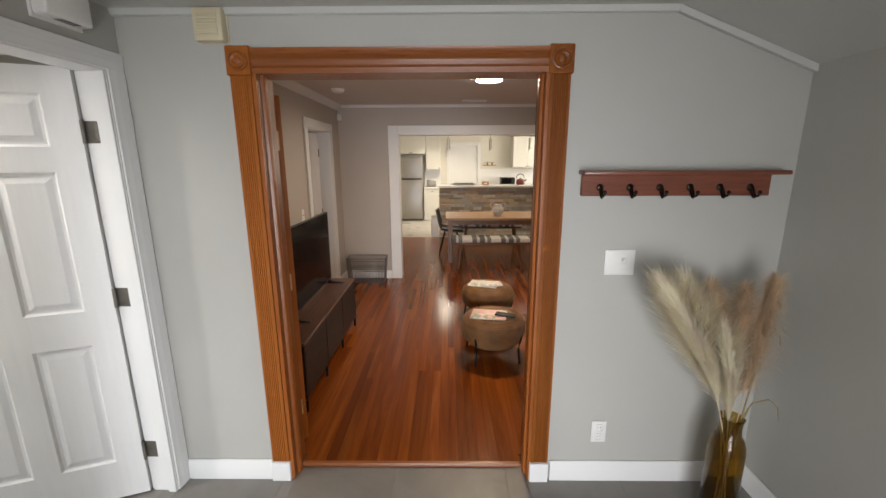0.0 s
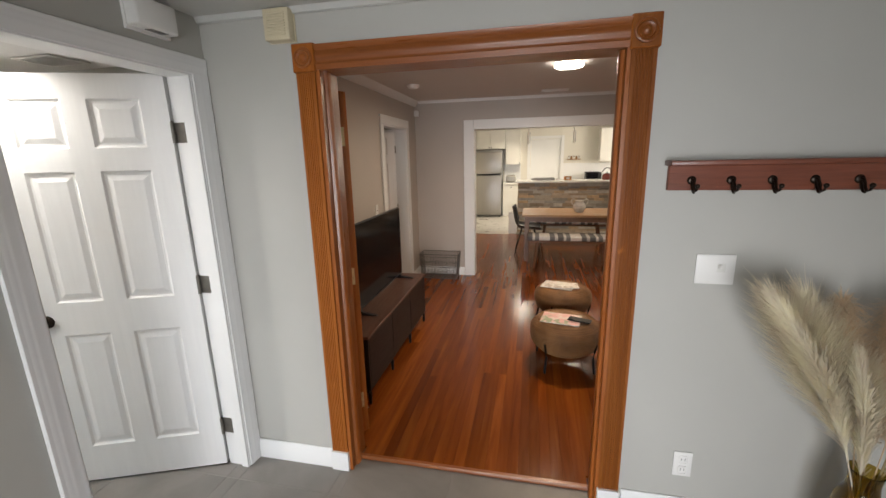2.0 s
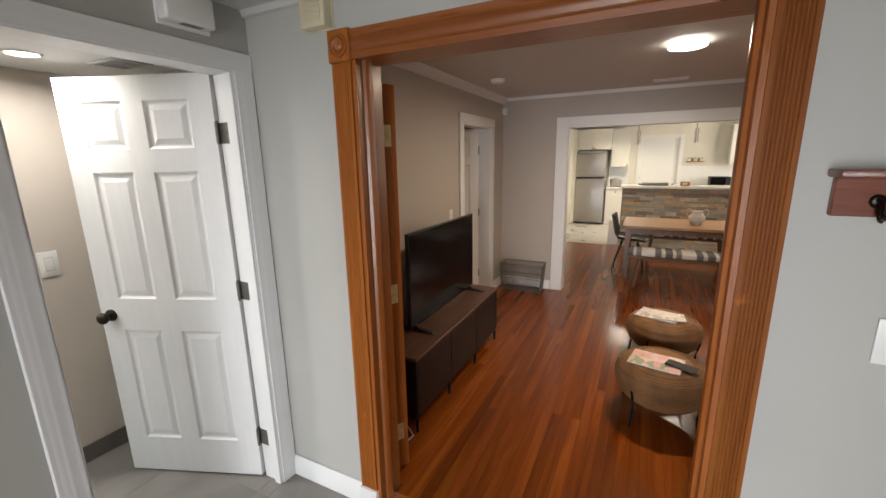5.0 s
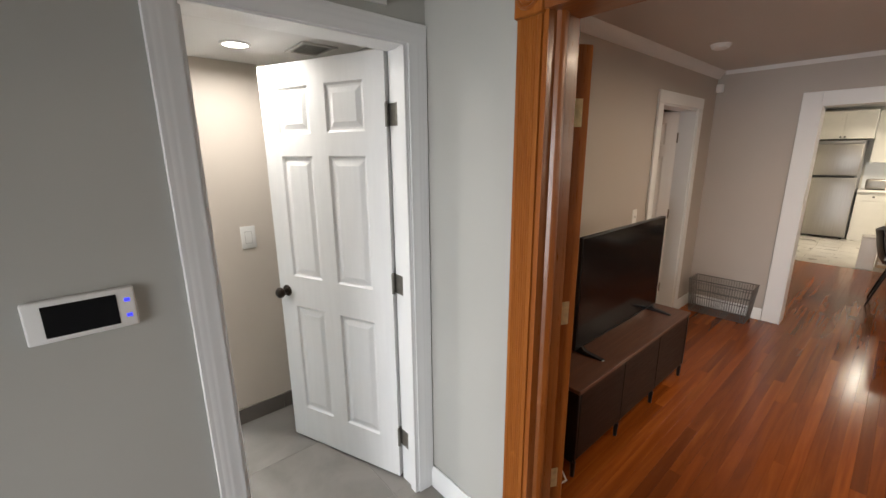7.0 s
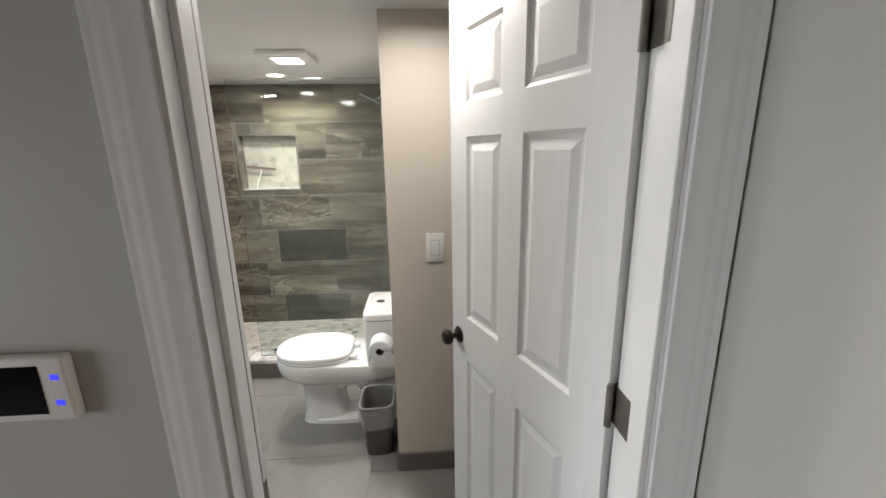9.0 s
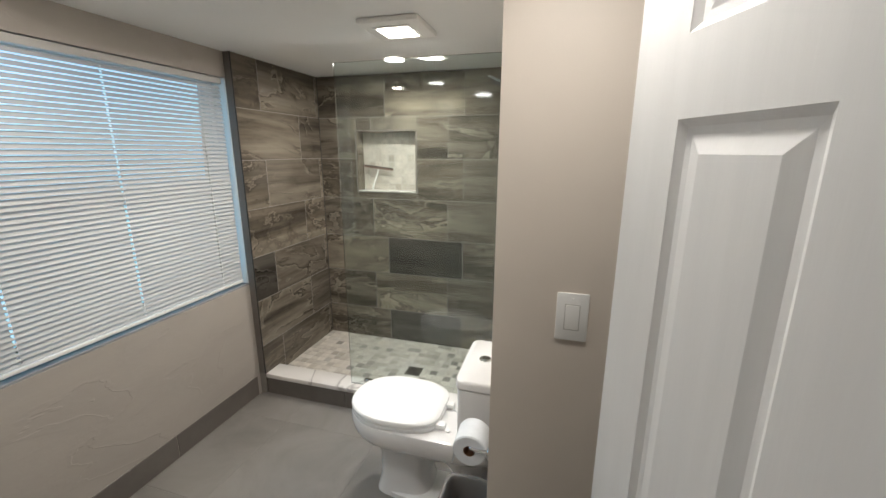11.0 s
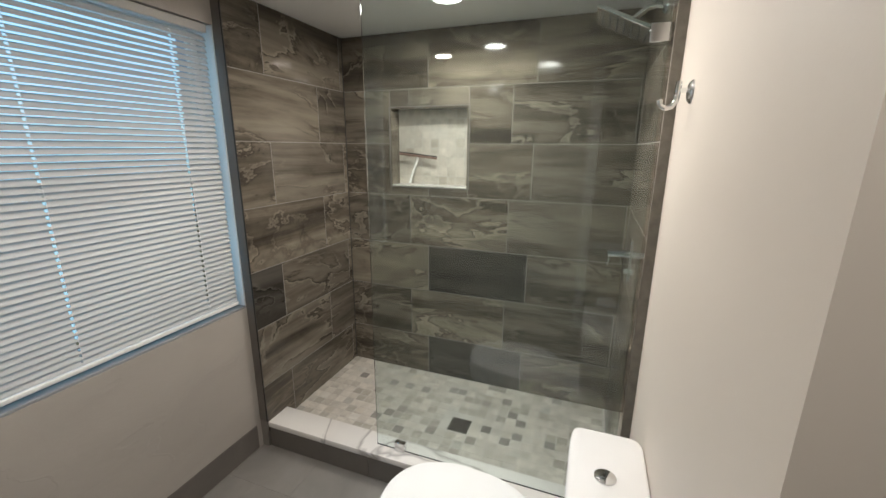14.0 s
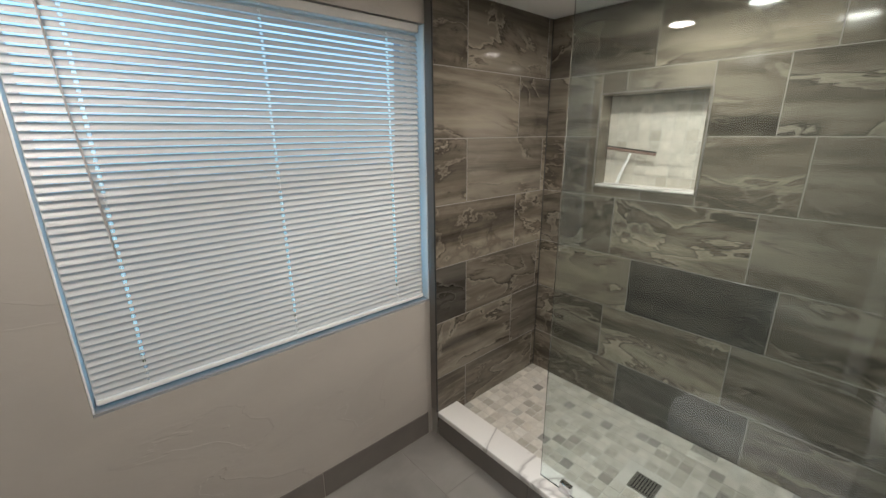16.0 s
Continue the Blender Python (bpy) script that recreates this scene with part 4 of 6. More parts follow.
def plume(bm, base, mid, tip, wide, count, length, curl, seed):
    """A feathery grass head: a bent stem, and fine strands that leave it all round, lie close along it and fray or curl at their ends."""
    rnd = random.Random(seed)
    base, mid, tip = Vector(base), Vector(mid), Vector(tip)

    def at(t):
        return base * (1 - t) ** 2 + mid * 2 * t * (1 - t) + tip * t * t
    tube(bm, [at(k / 12) for k in range(13)], 0.0032, 6, 0.0012)
    for k in range(count):
        t = 0.52 + 0.48 * ((k + rnd.random()) / count) ** 0.9
        p = at(t)
        axis = (at(min(1, t + 0.04)) - at(t - 0.04)).normalized()
        side = Matrix.Rotation(rnd.uniform(0, 6.283), 3, axis) @ axis.orthogonal().normalized()
        swell = min(1.0, 0.30 + (t - 0.52) / 0.22) * (1.0 - 0.35 * max(0.0, t - 0.85) / 0.15)
        tuft = 0.75 + 0.45 * math.sin(9.0 * t + 3.0 * math.atan2(side.y, side.x) + seed)
        ln = length * rnd.uniform(0.5, 1.1) * (0.55 + 0.45 * swell)
        out = wide * rnd.uniform(0.05, 1.0) * swell * tuft
        hook = curl * rnd.uniform(0.3, 1.2)
        w = axis.cross(side) * rnd.uniform(0.0006, 0.0013)
        sag = Vector((rnd.uniform(-0.10, 0.10), rnd.uniform(-0.08, 0.08), -0.16 * rnd.random())) * ln
        prev = None
        for f, s in ((0.0, 0.8), (0.3, 1.2), (0.6, 1.1), (0.85, 0.7), (1.0, 0.15)):
            q = p + axis * ln * (f - hook * f ** 4) + side * (out * f ** 1.3 + hook * ln * 0.45 * f ** 3) + sag * f * f
            now = (bm.verts.new(q + w * s), bm.verts.new(q - w * s))
            if prev:
                bm.faces.new((prev[0], prev[1], now[1], now[0]))
            prev = now


CREAM = fluffy("dry_cream_plume", (1.0, 0.875, 0.71))
TAN = fluffy("dry_tan_plume", (0.82, 0.65, 0.45))
STALK = plain("dry_stalk", (0.30, 0.24, 0.12), 0.7, vary=0.3, scale=30, bump=0)
pg = thing("pampas_grass", (1.405, 1.655, 0.016), "dry cream and tan pampas plumes standing in the amber vase", "dried grass")
for nm, base, mid, tip, wide, cnt, ln, curl, sd, m in (
        ("cream_plume", (0.03, -0.01, 0.02), (0.0, -0.01, 0.60), (-0.32, -0.03, 1.06), 0.135, 9500, 0.26, 0.05, 1, CREAM),
        ("cream_plume", (0.02, 0.02, 0.02), (0.0, 0.02, 0.60), (-0.22, 0.02, 1.04), 0.120, 8000, 0.25, 0.05, 2, CREAM),
        ("cream_plume", (0.0, -0.02, 0.02), (-0.01, -0.02, 0.55), (-0.11, -0.05, 0.88), 0.085, 5200, 0.20, 0.04, 7, CREAM),
        ("tan_plume", (0.0, 0.02, 0.02), (0.01, 0.02, 0.60), (-0.13, 0.05, 1.09), 0.075, 4200, 0.15, 0.60, 3, TAN),
        ("tan_plume", (-0.02, 0.0, 0.02), (0.01, 0.0, 0.60), (-0.01, 0.03, 1.08), 0.080, 4400, 0.15, 0.60, 4, TAN),
        ("tan_plume", (-0.02, -0.02, 0.02), (0.02, -0.01, 0.65), (0.075, 0.0, 1.12), 0.085, 4800, 0.16, 0.55, 5, TAN)):
    b = B()
    plume(b, base, mid, tip, wide, cnt, ln, curl, sd)
    part(nm, b, m, pg, "tan feathery plume" if m is TAN else "")
for k, pts in enumerate(([(0.0, 0.02, 0.02), (0.03, 0.02, 0.45), (0.08, 0.0, 0.60), (0.13, -0.02, 0.63), (0.165, -0.03, 0.60), (0.18, -0.03, 0.53)],
                         [(0.01, 0.0, 0.02), (0.03, -0.01, 0.5), (0.07, 0.0, 0.78), (0.12, 0.02, 0.93), (0.16, 0.02, 0.91), (0.17, 0.02, 0.86)],
                         [(-0.01, -0.01, 0.02), (-0.005, -0.01, 0.40), (0.045, -0.02, 0.56), (0.055, -0.02, 0.60)],
                         [(0.0, -0.02, 0.02), (-0.02, -0.02, 0.42), (-0.03, -0.025, 0.52), (-0.012, -0.03, 0.56)])):
    part("curled_leaf", tube(B(), pts, 0.004, 6, 0.0015), STALK, pg, "curled dry leaf")

# ---- bathroom ----
to = thing("toilet", (-2.897, 0.004, 0), "white one-piece toilet with closed lid and dual flush button", "toilet")


def dring(bm, rings, seg=64):
    """Rings of (x, front, middle, back, half width, taper, z): round in front, squared behind."""
    made = []
    for cx, yf, ym, yb, rx, tp, z in rings:
        ring = []
        for k in range(seg):
            an = 2 * math.pi * k / seg
            c, s = math.cos(an), math.sin(an)
            e = 2 / 2.2 if s < 0 else 2 / 5.0
            u = math.copysign(abs(c) ** e, c)
            w = abs(s) ** e
            if s < 0:
                ring.append(bm.verts.new((cx + rx * u, ym - (ym - yf) * w, z)))
            else:
                ring.append(bm.verts.new((cx + rx * u * (1 - (1 - tp) * w ** 2), ym + (yb - ym) * w, z)))
        made.append(ring)
    for p, q in zip(made, made[1:]):
        for k in range(seg):
            j = (k + 1) % seg
            bm.faces.new((p[k], p[j], q[j], q[k]))
    bm.faces.new(list(reversed(made[0])))
    bm.faces.new(made[-1])
    return bm


bw = dring(B(), [(-0.020, 0.640, 0.79, 1.20, 0.110, 1.0, 0.262), (-0.020, 0.590, 0.78, 1.235, 0.146, 1.0, 0.280), (-0.020, 0.553, 0.77, 1.25, 0.168, 1.0, 0.305), (-0.018, 0.532, 0.765, 1.255, 0.179, 1.02, 0.335),
                 (-0.018, 0.524, 0.765, 1.255, 0.184, 1.02, 0.370), (-0.018, 0.523, 0.765, 1.255, 0.184, 1.02, 0.396), (-0.018, 0.527, 0.765, 1.255, 0.181, 1.02, 0.405), (-0.018, 0.538, 0.765, 1.25, 0.172, 1.02, 0.409)])
part("bowl", bw, CERAMIC, to)
pd = B()
loft(pd, [(-0.022, 0.79, 0.116, 0.140, 0.0, 3.4), (-0.022, 0.79, 0.112, 0.136, 0.02, 3.2), (-0.022, 0.79, 0.104, 0.122, 0.08, 3.0), (-0.022, 0.785, 0.104, 0.120, 0.18, 2.8), (-0.022, 0.782, 0.110, 0.130, 0.235, 2.6), (-0.022, 0.78, 0.128, 0.155, 0.270, 2.4), (-0.022, 0.78, 0.14, 0.17, 0.285, 2.4)], 48)
part("pedestal", pd, CERAMIC, to)
ft = B()
loft(ft, [(0, 0.97, 0.105, 0.265, 0.0, 5), (0, 0.97, 0.102, 0.262, 0.022, 5), (0, 0.97, 0.09, 0.25, 0.030, 5)], 40)
part("foot", ft, CERAMIC, to)
tw = B()
tube(tw, [(0, 0.86, 0.23), (0, 0.93, 0.26), (0, 1.0, 0.26), (0, 1.06, 0.20), (0, 1.10, 0.12), (0, 1.17, 0.09), (0, 1.21, 0.10)], 0.062, 18)
part("trapway", tw, CERAMIC, to)
pl = B()
loft(pl, [(0, 1.15, 0.085, 0.085, 0.02, 4), (0, 1.15, 0.08, 0.085, 0.3, 4)], 32)
part("pedestal_back", pl, CERAMIC, to)
tk = B()
loft(tk, [(0, 1.165, 0.175, 0.092, 0.40, 6), (0, 1.163, 0.178, 0.092, 0.46, 7), (0, 1.163, 0.182, 0.092, 0.60, 8), (0, 1.163, 0.183, 0.092, 0.682, 8)], 56)
part("tank", tk, CERAMIC, to)
tl = B()
loft(tl, [(0, 1.162, 0.180, 0.090, 0.684, 8), (0, 1.162, 0.187, 0.0955, 0.690, 8), (0, 1.162, 0.187, 0.0955, 0.712, 8), (0, 1.162, 0.184, 0.093, 0.720, 8), (0, 1.162, 0.176, 0.086, 0.7245, 8)], 56)
part("tank_lid", tl, CERAMIC, to)
fb = part("flush_button", lathe(B(), [(0.026, 0), (0.026, 0.004), (0.022, 0.007), (0, 0.0065)], 28, (-0.005, 1.156, 0.7235)), CHROME, to, "chrome dual flush button")
part("button_split", boxed(-0.027, 0.017, 1.1552, 1.1568, 0.7300, 0.7312), DARKPLASTIC, fb)
st = dring(B(), [(-0.020, 0.534, 0.75, 0.968, 0.177, 0.80, 0.4095), (-0.020, 0.530, 0.75, 0.972, 0.181, 0.80, 0.414), (-0.020, 0.530, 0.75, 0.972, 0.181, 0.80, 0.426), (-0.020, 0.534, 0.75, 0.968, 0.177, 0.80, 0.4305)])
part("seat", st, SEATPLASTIC, to)
ld = dring(B(), [(-0.020, 0.533, 0.75, 0.966, 0.178, 0.79, 0.4325), (-0.020, 0.527, 0.75, 0.972, 0.183, 0.79, 0.437), (-0.020, 0.527, 0.75, 0.972, 0.183, 0.79, 0.450), (-0.020, 0.532, 0.75, 0.966, 0.178, 0.79, 0.456), (-0.020, 0.550, 0.75, 0.94, 0.160, 0.79, 0.4585), (-0.020, 0.63, 0.75, 0.87, 0.08, 0.8, 0.4595)])
part("lid", ld, SEATPLASTIC, to)
for x in (-0.075, 0.075):
    hb = boxed(x - 0.018, x + 0.018, 0.962, 1.004, 0.410, 0.436, 0.006, 2)
    part("seat_hinge", hb, SEATPLASTIC, to)
    cb = lathe(B(), [(0.011, 0), (0.011, 0.004), (0, 0.006)], 16, (x + 0.012, 1.018, 0.4105))
    part("bolt_cap", cb, SEATPLASTIC, to)

tpk = thing("toilet_roll_holder", (-2.51, 1.260, 0.65), "chrome holder with a pale toilet roll on the wall", "toilet roll holder")
part("rose", lathe(B(), [(0, 0.010), (0.018, 0.010), (0.024, 0.004), (0.025, 0)], 24, (0.055, 0, 0.0), Matrix.Rotation(radians(90), 3, "X")), CHROME, tpk)
part("arm", tube(B(), [(0.055, -0.004, 0.0), (0.055, -0.05, 0.0), (0.052, -0.064, 0.0), (0.04, -0.068, 0.0), (-0.06, -0.068, 0.0)], 0.006, 10), CHROME, tpk)
PAPER = plain("pale_blue_white_paper", (0.74, 0.77, 0.80), 0.9, vary=0.06, scale=30, bump=0.3)
rl = thing("toilet_roll", (-2.508, 1.190, 0.636), "pale quilted toilet paper roll with a torn end", "toilet roll")
part("roll", lathe(B(), [(0.020, -0.05), (0.052, -0.05), (0.056, -0.046), (0.056, 0.046), (0.052, 0.05), (0.020, 0.05), (0.020, -0.05)], 36, (0, 0, 0), Matrix.Rotation(radians(90), 3, "Y")), PAPER, rl)
part("core", lathe(B(), [(0.019, -0.049), (0.019, 0.049), (0.0175, 0.049), (0.0175, -0.049), (0.019, -0.049)], 24, (0, 0, 0), Matrix.Rotation(radians(90), 3, "Y")), LEGWOOD, rl, "brown cardboard core")
tb = B()
g = [[tb.verts.new((-0.045 + 0.03 * i, -0.0567 + 0.003 * math.sin(i * 2.1 + j), -0.012 * j + 0.004 * math.sin(i * 1.7))) for i in range(4)] for j in range(6)]
for j in range(5):
    for i in range(3):
        tb.faces.new((g[j][i], g[j][i + 1], g[j + 1][i + 1], g[j + 1][i]))
part("loose_sheet", tb, PAPER, rl)

bn = thing("waste_bin", (-2.60, 1.145, 0.0), "small grey-brown plastic waste bin with a clear bag", "waste bin")
BINM = plain("taupe_bin_plastic", (0.11, 0.092, 0.078), 0.45, vary=0.08, bump=0.05)
bb = B()
loft(bb, [(0, 0, 0.085, 0.066, 0.0, 5), (0, 0, 0.088, 0.069, 0.01, 5), (0, 0, 0.108, 0.090, 0.285, 5), (0, 0, 0.114, 0.096, 0.288, 5), (0, 0, 0.114, 0.096, 0.298, 5), (0, 0, 0.105, 0.087, 0.298, 5), (0, 0, 0.085, 0.067, 0.02, 5)], 40)
part("tub", bb, BINM, bn)
random.seed(12)
gb = B()
rings = []
for z, gr in ((0.175, 1.10), (0.20, 1.13), (0.24, 1.15), (0.285, 1.14), (0.305, 1.09), (0.300, 0.96), (0.25, 0.90), (0.17, 0.86)):
    ring = []
    for k in range(56):
        a = 2 * math.pi * k / 56
        c, s = math.cos(a), math.sin(a)
        r = gr * (1 + 0.022 * math.sin(9 * a + z * 40) + random.uniform(-0.012, 0.012))
        ring.append(gb.verts.new((0.102 * r * math.copysign(abs(c) ** 0.4, c), 0.084 * r * math.copysign(abs(s) ** 0.4, s), z + 0.008 * math.sin(4 * a) * (z < 0.2))))
    rings.append(ring)
for a, b in zip(rings, rings[1:]):
    for k in range(56):
        gb.faces.new((a[k], a[(k + 1) % 56], b[(k + 1) % 56], b[k]))


def bag_material():
    m, n, l, p = shader("thin_clear_bag")
    p.inputs["Base Color"].default_value = (0.8, 0.8, 0.8, 1)
    p.inputs["Roughness"].default_value = 0.22
    tr = n.new("ShaderNodeBsdfTransparent")
    tr.inputs["Color"].default_value = (0.93, 0.93, 0.93, 1)
    mx = n.new("ShaderNodeMixShader")
    mx.inputs[0].default_value = 0.26
    l.new(tr.outputs[0], mx.inputs[1])
    l.new(p.outputs[0], mx.inputs[2])
    l.new(mx.outputs[0], n["Material Output"].inputs["Surface"])
    return m


part("bag", gb, bag_material(), bn, "clear crumpled bin bag")

bs = thing("bath_switch", (-2.3985, 1.468, 1.100), "white rocker light switch on the wall", "light switch")
part("plate", boxed(0, 0.006, -0.040, 0.040, 0, 0.131, 0.003, 2), PLASTIC, bs)
# Grey sheet behind the rocker paints the shadow line round it.
part("rocker_shade_line", boxed(0.0057, 0.0064, -0.0192, 0.0192, 0.0295, 0.1005), plain("switch_shade_grey", (0.42, 0.40, 0.37), 0.5, vary=0.02, bump=0), bs)
part("rocker", prism(B(), [(0.005, 0.032), (0.0075, 0.032), (0.011, 0.062), (0.008, 0.098), (0.005, 0.098)], "y", -0.017, 0.017), PLASTIC, bs)
plate_screws(bs, [(0.006, 0, 0.115), (0.006, 0, 0.016)], "x")

# shower: kerb, glass, fittings
kb = thing("shower_kerb", (0, 0, 0), "shower kerb with a white marble top and taupe tile front", "kerb", kind="structure")
part("kerb_core", boxed(-3.462, -3.352, -0.376, 1.238, 0, 0.117), BASETILE, kb)
lay("kerb_tile", kb, BASETILE, "kerb_tile", [(-0.376, 0.20, 0.0, 0.116), (0.20, 0.79, 0.0, 0.116), (0.79, 1.238, 0.0, 0.116)], 0.010, 0.003, lambda u, v, w: (-3.352 + w, u, v))


def marble_material():
    m, n, l, p = shader("veined_white_marble")
    v = mapped(n, l, (1.0, 1.0, 1.0))
    w = noise_tex(n, l, v, 1.5, 5, 0.5, 0.9)
    col = ramp(n, l, w, [(0.30, (0.80, 0.77, 0.73)), (0.485, (0.78, 0.75, 0.71)), (0.50, (0.30, 0.27, 0.25)), (0.515, (0.72, 0.68, 0.64)), (0.7, (0.82, 0.79, 0.75))])
    l.new(mixc(n, l, 0.75, (0.80, 0.77, 0.73), col), p.inputs["Base Color"])
    p.inputs["Roughness"].default_value = 0.18
    return m


part("marble_top", boxed(-3.472, -3.334, -0.376, 1.238, 0.118, 0.148, 0.004, 2), marble_material(), kb, "white marble slab with grey veins")
gp = thing("shower_screen", (-3.400, 0.222, 0.149), "fixed clear glass shower panel with chrome clips", "shower screen")
gl = part("glass_panel", boxed(-0.005, 0.005, 0, 1.008, 0.003, 1.885, 0.0008), SHOWERGLASS, gp, soft=False)
gl.visible_shadow = False
for z in (0.30, 1.68):
    cb = boxed(-0.017, 0.017, 0.955, 1.012, z - 0.026, z + 0.026, 0.002)
    part("wall_clip", cb, CHROME, gp, "chrome wall clip")
part("kerb_clip", boxed(-0.015, 0.015, 0.095, 0.145, 0.0, 0.045, 0.002), CHROME, gp, "chrome kerb clip")
part("edge_seal", boxed(-0.003, 0.003, 0.0, 1.008, 0.0, 0.003), clear("clear_seal", (0.8, 0.85, 0.85), 0.2), gp)

hd_ = thing("rain_shower", (-3.62, 1.236, 1.96), "square chrome rain shower head on a bent arm", "shower head")
part("wall_flange", lathe(B(), [(0, 0.012), (0.018, 0.012), (0.026, 0.004), (0.028, 0)], 24, (0, 0, 0), Matrix.Rotation(radians(90), 3, "X")), CHROME, hd_)
part("arm", tube(B(), [(0, -0.004, 0), (0, -0.03, 0.004), (0, -0.055, 0.0), (0, -0.08, -0.018), (0, -0.10, -0.035)], 0.0095, 12), CHROME, hd_)
hp_ = boxed(-0.10, 0.10, -0.10, 0.10, -0.007, 0.007, 0.003)
bmesh.ops.transform(hp_, matrix=pose(0, -0.12, -0.048, -25, 0, 0), verts=hp_.verts)
plate = part("spray_plate", hp_, CHROME, hd_)
nz = B()
for i in range(7):
    for j in range(7):
        cyl(nz, (-0.078 + 0.026 * i, -0.078 + 0.026 * j, -0.007), (-0.078 + 0.026 * i, -0.078 + 0.026 * j, -0.0095), 0.003, seg=6)
bmesh.ops.transform(nz, matrix=pose(0, -0.12, -0.048, -25, 0, 0), verts=nz.verts)
tagged(part("nozzles", nz, DARKPLASTIC, plate), kind="stuff")

vv = thing("shower_valve", (-3.81, 1.236, 1.05), "chrome shower valve with a lever on an oblong plate", "shower valve")
part("plate", boxed(-0.034, 0.034, -0.006, 0, -0.09, 0.09, 0.004, 2), CHROME, vv)
part("lever_body", cyl(B(), (0, -0.005, 0.025), (0, -0.088, 0.022), 0.017, 0.015, 20), CHROME, vv)
part("lever", tube(B(), [(0, -0.078, 0.02), (0, -0.082, -0.005), (0, -0.084, -0.03)], 0.006, 10), CHROME, vv)
part("diverter", cyl(B(), (0, -0.005, -0.05), (0, -0.02, -0.05), 0.014, seg=18), CHROME, vv)

rh = thing("robe_hook", (-3.135, 1.2615, 1.638), "chrome robe hook on the white wall", "robe hook")
part("rose", lathe(B(), [(0, 0.008), (0.018, 0.008), (0.026, 0.003), (0.027, 0)], 28, (0, 0, 0), Matrix.Rotation(radians(90), 3, "X")), CHROME, rh)
part("prong", tube(B(), [(0, -0.006, 0.004), (0, -0.028, 0.004)], 0.006, 10), CHROME, rh)
part("hook", tube(B(), [(0, -0.028, 0.024), (0, -0.029, 0.0), (0, -0.030, -0.018), (0, -0.038, -0.032), (0, -0.052, -0.036), (0, -0.063, -0.030), (0, -0.066, -0.016)], 0.0068, 10), CHROME, rh)

dr = thing("shower_drain", (-3.735, 0.520, 0.0865), "square dark metal drain grate in the mosaic floor", "drain")
part("frame", slab(B(), "x", -0.053, 0.053, -0.053, 0.053, 0, 0.006, ()), HINGEGREY, dr, soft=False)
for k in range(8):
    part("grate_bar", boxed(-0.044, 0.044, -0.044 + 0.0118 * k, -0.038 + 0.0118 * k, 0.0061, 0.0085), HINGEGREY, dr)
part("well", boxed(-0.046, 0.046, -0.046, 0.046, 0.006, 0.0064), GAP, dr)

# niche
structure("niche_back", boxed(-4.30, -4.257, -0.07, 0.405, 1.285, 1.725), LIGHTGROUT, "mosaic back of the shower niche", "niche", False)
nc = thing("niche_lining", (0, 0, 0), "tile lined shower niche", "niche", kind="structure")
for a in ((-4.257, -4.158, -0.0695, -0.062, 1.285, 1.725), (-4.257, -4.158, 0.397, 0.4045, 1.285, 1.725), (-4.257, -4.156, -0.062, 0.397, 1.2855, 1.293), (-4.257, -4.158, -0.062, 0.397, 1.717, 1.7245)):
    part("lining", boxed(*a, 0.001), marble_material() if a[4] == 1.2855 else ONYX, nc)
for a in ((-4.160, -4.155, -0.076, -0.069, 1.279, 1.731), (-4.160, -4.155, 0.404, 0.411, 1.279, 1.731), (-4.160, -4.155, -0.069, 0.404, 1.279, 1.2855), (-4.160, -4.155, -0.069, 0.404, 1.7245, 1.731)):
    part("edge_trim", boxed(*a, 0.001), plain("grey_trim_metal", (0.22, 0.20, 0.18), 0.4, 0.5, bump=0), nc)
for nm, b, m in (("trim_tile_edge", (-3.3335, -3.328, -0.378, -0.372, 0.15, 2.113), CAULK), ("trim_tile_side", (-3.3345, -3.331, -0.4235, -0.3785, 0.15, 2.113), BASETILE), ("trim_shower_corner", (-4.159, -4.153, -0.379, -0.373, 0.09, 2.113), CAULK),
                 ("trim_tile_edge_right", (-3.335, -3.326, 1.233, 1.2625, 0.0, 2.113), HINGEGREY)):
    structure(nm, boxed(*b, 0.001), m, "thin dark tile edge trim", "trim")

sq = thing("squeegee", (-4.205, 0.03, 1.2935), "white squeegee with a brown blade leaning in the niche", "squeegee")
part("handle", tube(B(), [(0.0, 0.0, 0.006), (-0.004, 0.01, 0.05), (-0.012, 0.035, 0.12), (-0.016, 0.045, 0.155)], 0.008, 10, 0.006), PLASTIC, sq)
hb = B()
tube(hb, [(-0.014, -0.075, 0.178), (-0.014, 0.165, 0.152)], 0.007, 8)
part("head", hb, plain("brown_squeegee_head", (0.24, 0.15, 0.12), 0.45, bump=0), sq, "brown squeegee head")
part("blade", tube(B(), [(-0.010, -0.078, 0.188), (-0.010, 0.168, 0.162)], 0.003, 6), DARKPLASTIC, sq)

# lamps
fn = thing("fan_light", (-3.16, 0.69, 2.0735), "square white exhaust fan with a lit panel in the ceiling", "fan light")
part("cover", boxed(-0.135, 0.135, -0.135, 0.135, 0.018, 0.041, 0.006, 2), PLASTIC, fn)
part("rim", boxed(-0.085, 0.085, -0.085, 0.085, 0.012, 0.0185, 0.002), PLASTIC, fn)
part("diffuser", boxed(-0.072, 0.072, -0.072, 0.072, 0.0095, 0.0125, 0.001), LAMPON, fn, "glowing square diffuser")


